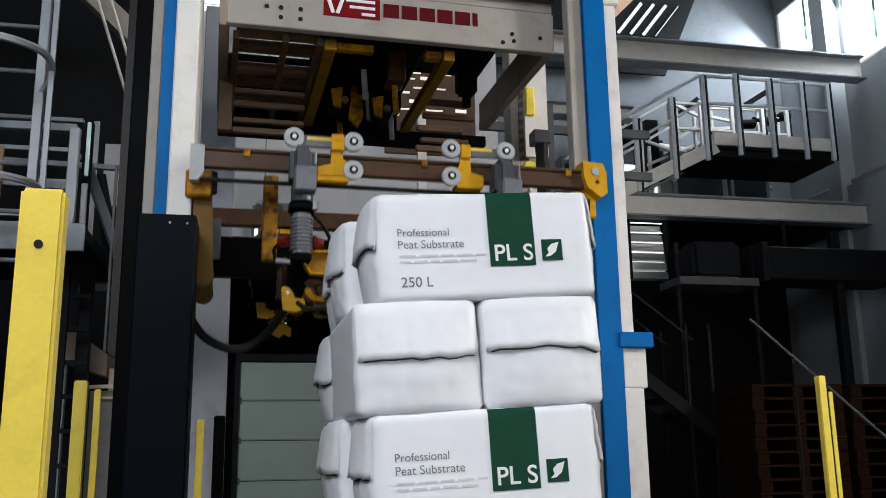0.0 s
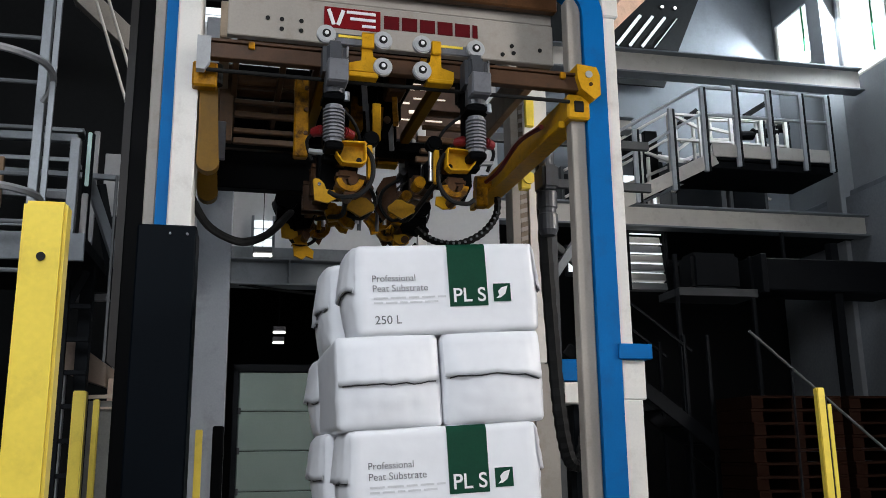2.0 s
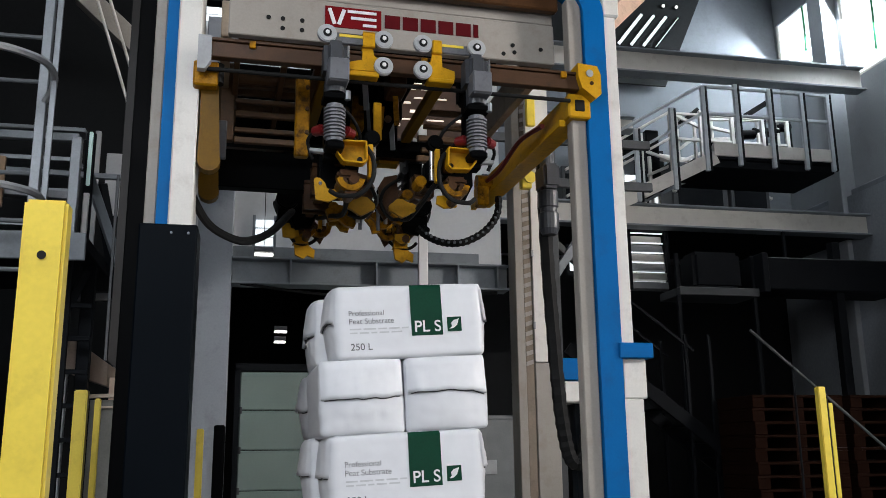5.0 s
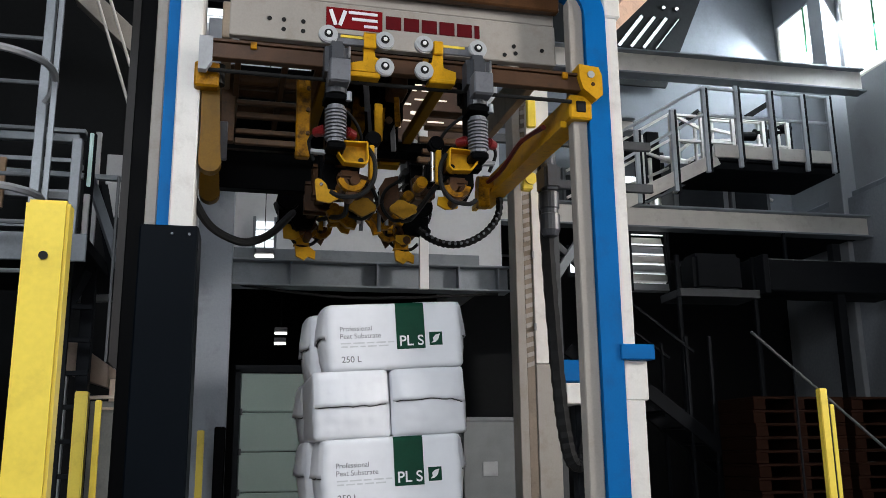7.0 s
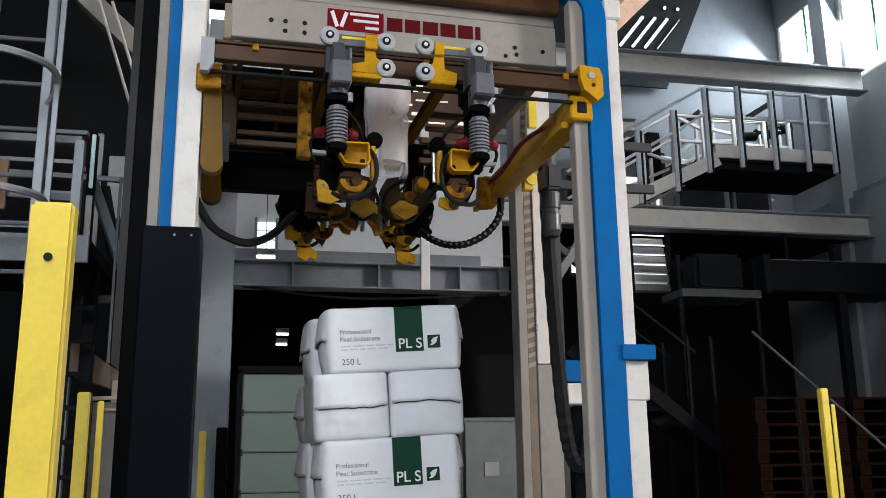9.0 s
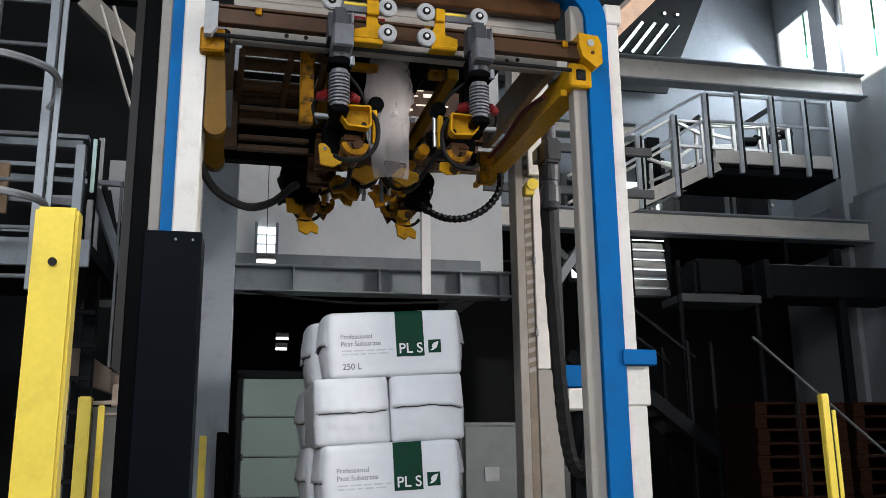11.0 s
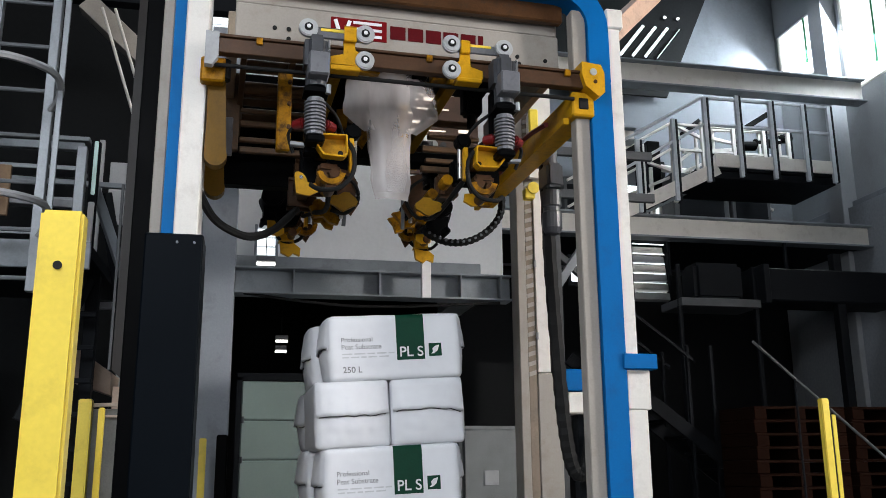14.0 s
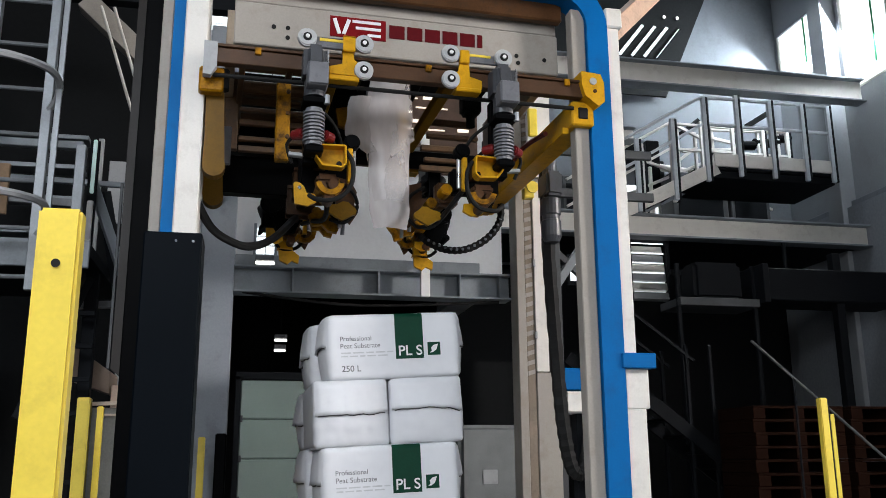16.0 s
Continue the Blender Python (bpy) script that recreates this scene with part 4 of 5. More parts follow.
part("hinge_edge", Shape().box(0.03, 0.042, -0.02, 0.02, 0.02, 1.98, 0.003), RUBBER, right_post)
part("outer_tube", Shape().box(0.042, 0.075, -0.02, 0.02, 0.0, 1.93, 0.004), YELLOW, right_post)


# ---- rear gate frame of the machine ----
def rear_gate():
    g = thing("rear_gate_frame", "grey steel portal with ribbed cross beam", "machine frame")
    part("post", Shape().box(-0.44, -0.17, 7.15, 7.4, 0, 5.2, 0.006), POSTGREY, g, "blue grey steel post")
    part("beam_web", Shape().box(-0.17, 2.1, 7.24, 7.26, 2.962, 3.143, 0.002), STEELGREY, g, "grey ribbed cross beam")
    for z in (2.945, 3.145):
        part("beam_flange", Shape().box(-0.17, 2.1, 7.15, 7.35, z, z + 0.015, 0.002), STEELGREY, g)
    for x in (0.29, 0.98, 1.66, 2.0):
        part("rib", Shape().box(x - 0.006, x + 0.006, 7.15, 7.24, 2.96, 3.145, 0.001), STEELGREY, g)
    part("cable", Shape().tube([(-0.1, 7.2, 2.95), (0.8, 7.15, 2.86), (2.0, 7.2, 2.93)], 0.012), RUBBER, g)
    part("white_rod", Shape().box(1.30, 1.375, 7.0, 7.04, 2.92, 4.3, 0.004), WHITEPRINT, g, "white plastic strip")


rear_gate()


def side_bracing():
    b = thing("steel_bracing", "blue grey steel bracing behind the machine column", "bracing")
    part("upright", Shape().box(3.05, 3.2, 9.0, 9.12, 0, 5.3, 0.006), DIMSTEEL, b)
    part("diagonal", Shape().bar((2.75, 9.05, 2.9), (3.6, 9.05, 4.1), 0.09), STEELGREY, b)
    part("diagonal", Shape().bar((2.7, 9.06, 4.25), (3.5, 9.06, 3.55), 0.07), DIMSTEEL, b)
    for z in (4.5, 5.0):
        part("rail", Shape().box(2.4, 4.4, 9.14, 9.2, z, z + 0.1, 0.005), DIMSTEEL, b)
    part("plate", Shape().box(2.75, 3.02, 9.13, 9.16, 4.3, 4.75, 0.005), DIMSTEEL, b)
    w = thing("window", "narrow bright window slit in the far wall", "window")
    part("pane", Shape().box(4.78, 4.9, 12.98, 13.0, 4.37, 4.72, 0.004), DAY, w)
    part("frame", Shape().box(4.74, 4.94, 13.0, 13.06, 4.3, 4.8, 0.004), SHADEMETAL, w)


# darker copy of the steel grey that carries the shade behind the machine
DIMSTEEL = mat("shaded_grey_steel", (0.09, 0.095, 0.1), 0.6, var=0.3, scale=3, spec=0.2)
side_bracing()


def rear_column():
    c = thing("rear_column", "cream rear column with toothed lifting strip", "machine frame")
    part("inner_face", Shape().box(2.105, 2.175, 7.0, 7.2, 0, 5.0, 0.005), DARKCREAM, c, "dull beige steel inner face")
    # brown backing paints the zigzag shading between the teeth
    part("rack_back", Shape().box(2.178, 2.25, 7.02, 7.2, 0, 5.0, 0.004), mat("brown_rack_shading", (0.22, 0.17, 0.125), 0.55, var=0.3, scale=4, dirt=GREASE), c, "rack back, brown for the shading between teeth")
    part("lower_body", Shape().box(2.253, 2.445, 7.01, 7.25, 0, 2.33, 0.006), DARKCREAM, c)
    part("cover_strip", Shape().box(2.253, 2.36, 7.0, 7.12, 2.335, 5.0, 0.005), CREAM, c, "bright cream cover strip")
    for z in (2.6, 3.2, 3.8):
        part("strip_clip", Shape().box(2.24, 2.262, 6.985, 6.999, z, z + 0.06, 0.003), GREYCOL, c)
    for i in range(32):
        z = 2.3 + i * 0.08
        part("tooth", Shape().plate([(2.18, z), (2.24, z + 0.02), (2.24, z + 0.055), (2.18, z + 0.035)], 7.004, 7.019), DARKCREAM, c)
    part("top_plate", Shape().plate([(2.2, 3.95), (2.4, 3.95), (2.4, 4.85), (2.33, 4.85), (2.2, 4.5)], 6.9, 6.95), CREAM, c, "cream gusset plate")
    part("clip", Shape().box(2.2, 2.28, 6.86, 6.9, 4.3, 4.55, 0.01), YELLOW, c)
    part("clip", Shape().cyl((2.2, 6.9, 3.83), (2.2, 6.8, 3.83), 0.05, n=14).box(2.13, 2.22, 6.82, 6.9, 3.74, 3.83, 0.01), YELLOW, c)


rear_column()


def cable_loop():
    c = thing("hanging_cable_chain", "black hanging cable chain beside the machine column", "cable chain")
    part("chain", Shape().tube([(2.0, 5.9, 3.75), (2.01, 5.9, 3.0), (2.04, 5.9, 2.3), (2.07, 5.9, 1.85), (2.12, 5.9, 1.58), (2.2, 5.9, 1.56), (2.26, 5.9, 1.8)], 0.045, n=6, ribs=0.12), RUBBER, c)
    part("hanger_bracket", Shape().box(1.93, 2.06, 5.85, 5.97, 3.7, 3.8, 0.006), MOTORGREY, c)
    part("trough", Shape().box(2.28, 2.36, 5.86, 5.96, 1.6, 2.0, 0.005).box(2.28, 2.34, 5.87, 5.95, 0, 1.6, 0.005), SHADEMETAL, c)


cable_loop()


def switch_box():
    b = thing("switch_box", "white and blue control box beside machine column", "control box")
    part("body", Shape().box(2.1, 2.31, 5.9, 6.15, 1.945, 2.09, 0.01), CREAM, b)
    part("blue_bracket", Shape().box(2.09, 2.27, 5.92, 6.12, 2.1, 2.25, 0.008), BLUE, b)
    part("stand", Shape().box(2.2, 2.3, 6.0, 6.1, 0, 1.944, 0.005), SHADEMETAL, b)


switch_box()


# ---- beyond the machine ----
def rear_door():
    d = thing("sectional_door", "pale green grey sectional door behind the machine", "door")
    part("frame", Shape().box(-0.16, -0.1, 10.0, 10.12, 0, 2.56, 0.004).box(-0.16, 1.35, 10.0, 10.12, 2.52, 2.6, 0.004), SHADEMETAL, d)
    for i in range(6):
        part("panel", Shape().box(-0.1, 1.3, 10.03, 10.08, 0.02 + i * 0.417, 0.43 + i * 0.417, 0.012), DOORPANEL, d)
    for i in range(5):
        part("hinge", Shape().box(-0.1, -0.07, 10.0, 10.03, 0.4 + i * 0.417, 0.47 + i * 0.417, 0.003), MOTORGREY, d)


rear_door()


def dark_partition():
    setting("wall_partition", Shape().box(1.36, 3.4, 10.0, 10.15, 0, 2.75, 0), SHADEWALL, "dark partition wall behind the machine")


dark_partition()


def wrapped_load():
    w = thing("wrapped_load", "film-wrapped grey pallet load in the shade", "pallet load")
    part("load", Shape().box(2.06, 2.9, 9.0, 9.8, 0.15, 2.0, 0.05, seg=3), mat("grey_wrap", (0.16, 0.17, 0.17), 0.35, var=0.3, scale=5), w)
    part("pallet", Shape().box(2.0, 2.95, 8.95, 9.85, 0.0, 0.14, 0.01), WOOD, w)
    part("paper_label", Shape().box(2.3, 2.45, 8.985, 8.995, 1.42, 1.56, 0.001), GREYCOL, w)


wrapped_load()
fence_post(-0.335, 6.9, 1.815, 0.05, "slim yellow post behind the machine")


def light_curtain():
    p = thing("light_curtain", "slim black light curtain post", "sensor post", pose(-0.2, 6.9, 0))
    part("housing", Shape().box(-0.04, 0.04, -0.04, 0.04, 0.02, 1.84, 0.01), BLACK, p)
    part("foot", Shape().box(-0.08, 0.08, -0.08, 0.08, 0, 0.02, 0.004), BLACK, p)


light_curtain()


def far_lamp(x, z, y, w):
    l = thing("ceiling_lamp", "white fluorescent lamp glowing far off in the dark hall", "lamp", pose(x, y, z), "far hall lamps")
    part("housing", Shape().box(-w / 2, w / 2, -0.1, 0.1, 0.05, 0.12, 0.01), LIGHTGREY, l)
    part("tube", Shape().box(-w / 2, w / 2, -0.04, 0.04, 0.008, 0.045, 0.012), TUBE, l)
    part("suspension", Shape().cyl((0, 0, 0.12), (0, 0, 11.4 - z), 0.006, n=6), SHADEMETAL, l)


far_lamp(0.49, 3.73, 16, 0.22)
far_lamp(0.48, 3.55, 16, 0.2)
far_lamp(0.125, 4.3, 12.35, 0.26)
setting("trim_band", Shape().box(-1.3, 3.2, 12.48, 12.69, 4.22, 4.47, 0.006), STEELGREY, "grey steel edge beam under the inner wall")


def far_window(x0, x1, z0, z1, y):
    f = thing("window", "small bright window in the far dark wall", "window")
    part("frame", Shape().box(x0 - 0.04, x0, y - 0.05, y + 0.05, z0 - 0.04, z1 + 0.04, 0.004).box(x1, x1 + 0.04, y - 0.05, y + 0.05, z0 - 0.04, z1 + 0.04, 0.004), STEELGREY, f)
    for i in range(3):
        a = z0 + (z1 - z0) * i / 3
        part("pane", Shape().box(x0, x1, y - 0.01, y + 0.01, a + 0.01, a + (z1 - z0) / 3 - 0.02, 0.002), DAY, f)




far_window(0.0, 0.25, 4.5, 4.9, 12.6)


def glow_bars():
    # glowing bars added for the warm bright stripes visible through the head frame
    w = thing("window", "bright high window with slatted blind behind the machine", "window")
    rnd = random.Random(12)
    for i in range(13):
        x, z = 1.95, 5.95 + i * 0.118 + rnd.uniform(-0.02, 0.02)
        while x < 3.0:
            e = x + rnd.uniform(0.08, 0.5)
            if rnd.random() < 0.55:
                part("slat", Shape().box(x, min(e, 3.15), 12.62, 12.64, z, z + rnd.choice((0.02, 0.03, 0.05, 0.07)), 0.004), WARMGLOW, w)
            x = e + rnd.uniform(0.03, 0.25)
    part("slat", Shape().box(2.6, 3.1, 12.62, 12.64, 7.5, 7.85, 0.004), WARMGLOW, w)
    part("frame", Shape().box(1.85, 3.24, 12.645, 12.69, 5.85, 7.95, 0.006), mat("brown_window_frame", (0.1, 0.055, 0.035), 0.6, var=0.4), w)


glow_bars()
far_window(-0.85, -0.5, 7.85, 8.22, 12.6)


def background_wall():
    setting("wall_middle", Shape().box(-1.3, 3.2, 12.7, 12.85, 4.22, 11.4, 0).box(3.2, 3.6, 12.7, 15.6, 4.22, 11.4, 0), PANEL, "grey inner wall above the passage")
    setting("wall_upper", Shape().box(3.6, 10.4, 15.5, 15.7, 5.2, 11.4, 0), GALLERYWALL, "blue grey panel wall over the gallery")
    setting("gallery_floor", Shape().box(3.6, 10.4, 13.4, 15.5, 5.2, 5.3, 0), SHADEMETAL, "dark underside of the gallery floor")
    setting("wall_lower", Shape().box(3.6, 10.4, 16.0, 16.2, 0, 5.2, 0), SHADEWALL, "wall under the gallery with shade in its colour")


background_wall()


# ---- gallery with stairs ----
def i_beam(name, x0, x1, y, z0, z1, label):
    b = thing(name, label, "beam")
    part("web", Shape().box(x0, x1, y + 0.12, y + 0.15, z0 + 0.03, z1 - 0.03, 0.002), CREAM, b)
    part("flange", Shape().box(x0, x1, y, y + 0.27, z1 - 0.03, z1, 0.003), STEELGREY, b)
    part("flange", Shape().box(x0, x1, y, y + 0.27, z0, z0 + 0.03, 0.003), STEELGREY, b)
    return b


i_beam("roof_beam", 2.6, 10.35, 12.9, 7.75, 8.18, "pale grey steel roof beam across the hall")
i_beam("gallery_beam", 2.6, 10.35, 13.0, 5.15, 5.53, "pale grey steel beam under the gallery")
i_beam("roof_beam", 2.6, 6.3, 13.6, 7.0, 7.25, "grey secondary roof beam over the gallery")


def stair_gallery():
    g = thing("stair_landing", "grey steel stair and landing with railings", "staircase")
    a, b = Vector((5.5, 12.95, 5.42)), Vector((7.4, 12.95, 6.36))
    part("stringer", Shape().bar(a, b, 0.04, 0.22), CREAM, g, "pale grey stringer")
    part("stringer", Shape().bar(a + Vector((0, 1.0, 0)), b + Vector((0, 1.0, 0)), 0.04, 0.22), STEELGREY, g)
    for i in range(7):
        t = (i + 0.5) / 7
        c = a.lerp(b, t)
        part("tread", Shape().box(c.x - 0.13, c.x + 0.13, 12.98, 13.92, c.z - 0.02, c.z + 0.01, 0.003), SHADEMETAL, g)
    part("toe_board", Shape().box(7.35, 9.6, 12.92, 12.96, 6.38, 6.6, 0.004), CREAM, g)
    part("landing_floor", Shape().box(7.35, 9.6, 12.97, 14.2, 6.34, 6.4, 0.004), SHADEMETAL, g)
    part("soffit", Shape().box(7.0, 9.6, 13.0, 14.2, 6.2, 6.32, 0.004), SHADEMETAL, g)
    pale = mat("pale_rail_paint", (0.55, 0.58, 0.62), 0.45, var=0.15, scale=4, dirt=(0.2, 0.2, 0.22))
    for y, mt in ((12.93, pale), (14.15, CREAM)):
        posts = [(5.98, 5.62, 6.75), (6.63, 5.85, 7.15), (7.22, 6.2, 7.58), (7.82, 6.32, 7.66), (8.44, 6.32, 7.62), (9.05, 6.32, 7.6), (9.55, 6.32, 7.6)]
        for x, z0, z1 in posts:
            part("rail_post", Shape().box(x - 0.035, x + 0.035, y - 0.03, y + 0.03, z0 - 0.1, z1, 0.005), mt, g)
            # dark strip in place of the post's shaded right side
            part("post_shade_side", Shape().box(x + 0.036, x + 0.075, y - 0.03, y + 0.03, z0 - 0.1, z1, 0.004), SHADEMETAL, g)
        for dz in (0.0, -0.48):
            part("handrail", Shape().bar((5.2, y, 6.4 + dz), (7.22, y, 7.6 + dz), 0.045), mt, g)
            part("handrail", Shape().bar((7.22, y, 7.58 + dz), (9.6, y, 7.58 + dz), 0.045), mt, g)
    part("inner_rail", Shape().bar((6.2, 14.6, 6.2), (8.2, 14.6, 7.1), 0.05), CREAM, g)
    part("inner_rail", Shape().bar((6.6, 14.6, 7.1), (9.4, 14.6, 6.2), 0.05), CREAM, g)
    for x in (7.0, 7.4, 7.8, 8.7):
        part("inner_post", Shape().box(x - 0.03, x + 0.03, 14.6, 14.65, 5.6, 6.9, 0.004), CREAM, g)


stair_gallery()


def gallery_fittings():
    w = thing("window", "bright low window behind the stair", "window")
    part("frame", Shape().box(6.74, 6.8, 15.3, 15.4, 6.1, 6.85, 0.004), CREAM, w)
    part("frame", Shape().box(7.46, 7.52, 15.3, 15.4, 6.1, 6.85, 0.004), CREAM, w)
    for z in (6.2, 6.4, 6.6):
        part("pane", Shape().box(6.8, 7.46, 15.34, 15.36, z, z + 0.17, 0.004), DAY, w)
    c = thing("switch_cabinet", "dark steel switch cabinet behind the stair", "cabinet")
    part("body", Shape().box(7.0, 7.25, 14.7, 14.95, 6.45, 7.45, 0.01), BLACK, c)
    part("plinth", Shape().box(7.02, 7.23, 14.72, 14.93, 6.4, 6.45, 0.003), SHADEMETAL, c)
    d = thing("switch_cabinet", "low dark cabinet beside the stair", "cabinet")
    part("body", Shape().box(6.52, 6.84, 14.7, 14.95, 6.92, 7.38, 0.01), BLACK, d)
    part("bracket", Shape().box(6.6, 6.76, 14.95, 15.5, 7.0, 7.06, 0.004), SHADEMETAL, d)
    r = thing("film_rack", "white tube rack with dark rolls on the gallery", "rack")
    for a, b in (((7.48, 7.71), (7.98, 7.49)), ((8.2, 7.67), (9.7, 7.72)), ((8.2, 7.5), (8.7, 7.42)), ((7.6, 7.2), (8.6, 7.3)), ((7.5, 7.0), (7.9, 7.3))):
        part("tube", Shape().bar((a[0], 14.5, a[1]), (b[0], 14.5, b[1]), 0.055), CREAM, r)
    for x, z in ((7.55, 7.7), (7.9, 7.6), (8.25, 7.72), (8.7, 7.72), (9.2, 7.74), (9.62, 7.72)):
        part("upright", Shape().box(x - 0.025, x + 0.025, 14.52, 14.57, 6.4, z, 0.004), CREAM, r)
    for a, b in (((7.57, 7.5), (8.03, 7.87)), ((9.01, 7.82), (9.53, 8.15))):
        part("dark_arm", Shape().bar((a[0], 14.6, a[1]), (b[0], 14.6, b[1]), 0.1), BLACK, r)
    for x, z, w0 in ((8.35, 7.22, 0.16), (8.95, 7.42, 0.2), (9.4, 7.5, 0.26), (9.75, 7.62, 0.16)):
        part("dark_roll", Shape().cyl((x - w0, 14.6, z), (x + w0, 14.6, z + 0.03), 0.09, n=14, bev=0.01), BLACK, r)


gallery_fittings()


def lower_wall():
    setting("wall_dado", Shape().box(10.2, 10.36, 7.0, 15.4, 0, 5.98, 0), DADO, "grey lower wall under the gallery")


lower_wall()


def gallery_cabinet():
    c = thing("pale_cabinet", "white cabinet on the gallery lit by a window", "cabinet", pose(6.6, 14.8, 5.3))
    part("body", Shape().box(-0.45, 0.45, -0.2, 0.2, 0, 1.05, 0.01), WHITEPRINT, c)
    part("shelf_edge", Shape().box(-0.45, 0.45, -0.215, -0.2, 0.55, 0.6, 0.002), STEELGREY, c)
    d = thing("dark_door", "dark open doorway frame on the gallery", "door", pose(7.35, 15.35, 5.3))
    part("leaf", Shape().box(-0.3, 0.3, 0, 0.06, 0, 2.0, 0.01), SHADEMETAL, d)
    part("door_handle", Shape().box(0.2, 0.26, -0.05, 0, 0.95, 1.0, 0.005), STEEL, d)


gallery_cabinet()


def gallery_machine():
    for x, z, w, h in ((7.9, 5.3, 0.55, 1.5), (8.9, 5.3, 0.4, 1.75), (5.6, 5.3, 0.35, 1.3)):
        m = thing("machine_cabinet", "dark grey machine cabinet on the gallery", "cabinet", pose(x, 14.75, z), "machine cabinets on the gallery")
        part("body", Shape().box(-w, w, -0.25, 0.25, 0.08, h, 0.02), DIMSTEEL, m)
        part("plinth", Shape().box(-w + 0.03, w - 0.03, -0.22, 0.22, 0, 0.08, 0.004), SHADEMETAL, m)
        part("door_panel", Shape().box(-w * 0.8, w * 0.8, -0.262, -0.25, 0.2, h - 0.15, 0.006), SHADEMETAL, m)
    p = thing("pipe_run", "pale insulated pipe along the gallery wall", "pipe")
    part("pipe", Shape().cyl((5.0, 15.2, 7.35), (10.2, 15.2, 6.85), 0.07, n=14), CREAM, p)
    for x in (6.5, 8.2, 9.6):
        part("pipe_clamp", Shape().box(x - 0.03, x + 0.03, 15.1, 15.5, 7.3 - (x - 5) * 0.096 - 0.09, 7.42 - (x - 5) * 0.096, 0.005), SHADEMETAL, p)


gallery_machine()


def roof_lights():
    for i in range(4):
        m = Matrix.Translation((6.8 + 0.26 * i, 15.2, 9.4)) @ pose(0, 0, 0, 0, 38, 0)
        r = thing("roof_light", "bright slanted strip of roof glazing", "roof light", m, "roof glazing strips")
        w = (0.03, 0.028, 0.028, 0.008)[i]
        part("pane", Shape().box(-w, w, 0, 0.03, 0, 0.85, 0.004), DAY, r)
        part("frame", Shape().box(w, w + 0.03, -0.03, 0.05, 0, 0.85, 0.004), SHADEMETAL, r)
    for x in (7.79, 8.07):
        d = thing("roof_lamp", "small round lamp under the dark roof slope", "lamp", pose(x, 15.2, 10.29), "small roof lamps")
        part("lens", Shape().cyl((0, 0, 0), (0, -0.02, 0), 0.028, n=16), TUBE, d)
        part("housing", Shape().cyl((0, 0.05, 0), (0, 0.002, 0), 0.045, n=16, bev=0.008), SHADEMETAL, d)
    setting("roof_slope", Shape().plate([(3.6, 8.6), (7.75, 8.6), (9.0, 11.4), (3.6, 11.4)], 15.25, 15.3), ROOF, "dark roof slope beside the glazing")


roof_lights()


def high_windows():
    # frames and panes in the openings of the east wall
    for k, (y0, y1, z0, z1) in enumerate(((12.2, 13.47, 8.1, 10.2), (14.12, 15.45, 8.95, 10.2))):
        w = thing("window_%d" % (k + 1), "bright high window with green safety net", "window", kind="structure")
        part("window_frame", Shape().box(10.4, 10.5, y0, y0 + 0.05, z0, z1, 0.004).box(10.4, 10.5, y1 - 0.05, y1, z0, z1, 0.004).box(10.4, 10.5, y0, y1, z0, z0 + 0.05, 0.004), CREAM, w)
        part("pane", Shape().box(10.44, 10.45, y0 + 0.05, y1 - 0.05, z0 + 0.05, z1, 0), DAY, w, "bright glazing against the sky")
        part("net_edge", Shape().tube([(10.42, y0 + 0.42, z1), (10.41, y0 + 0.40, (z0 + z1) / 2), (10.42, y0 + 0.43, z0 + 0.3)], 0.018, n=5), mat("green_net", (0.02, 0.25, 0.1), 0.7), w)
    setting("trim_ledge", Shape().box(10.3, 10.4, 5.0, 15.5, 6.0, 6.12, 0.01), STEELGREY, "grey ledge along the wall")
    for y in (13.75, 8.0):
        setting("wall_pier", Shape().box(10.1, 10.4, y - 0.2, y + 0.2, 0, 11.4, 0.01), WALL, "pale concrete wall pier")


high_windows()


# ---- dark store under the gallery ----
def louvre():
    l = thing("louvre", "bright slatted ventilation louvre under the gallery", "louvre", pose(6.33, 13.5, 4.2))
    for x in (-0.36, 0.31):
        part("jamb", Shape().box(x, x + 0.05, -0.05, 0.05, 0, 1.0, 0.004), SHADEMETAL, l)
    for i in range(6):
        # glowing strips added between the slats to brighten the louvre
        part("glow_gap", Shape().box(-0.3, 0.3, 0.052, 0.058, i * 0.165 + 0.128, i * 0.165 + 0.15, 0.001), DAY, l)
        part("slat", Shape().box(-0.31, 0.31, -0.06, 0.05, i * 0.165, 0.122 + i * 0.165, 0.006, pose(0, 0, 0, -12)), CREAM if i % 2 else GREYCOL, l)


louvre()


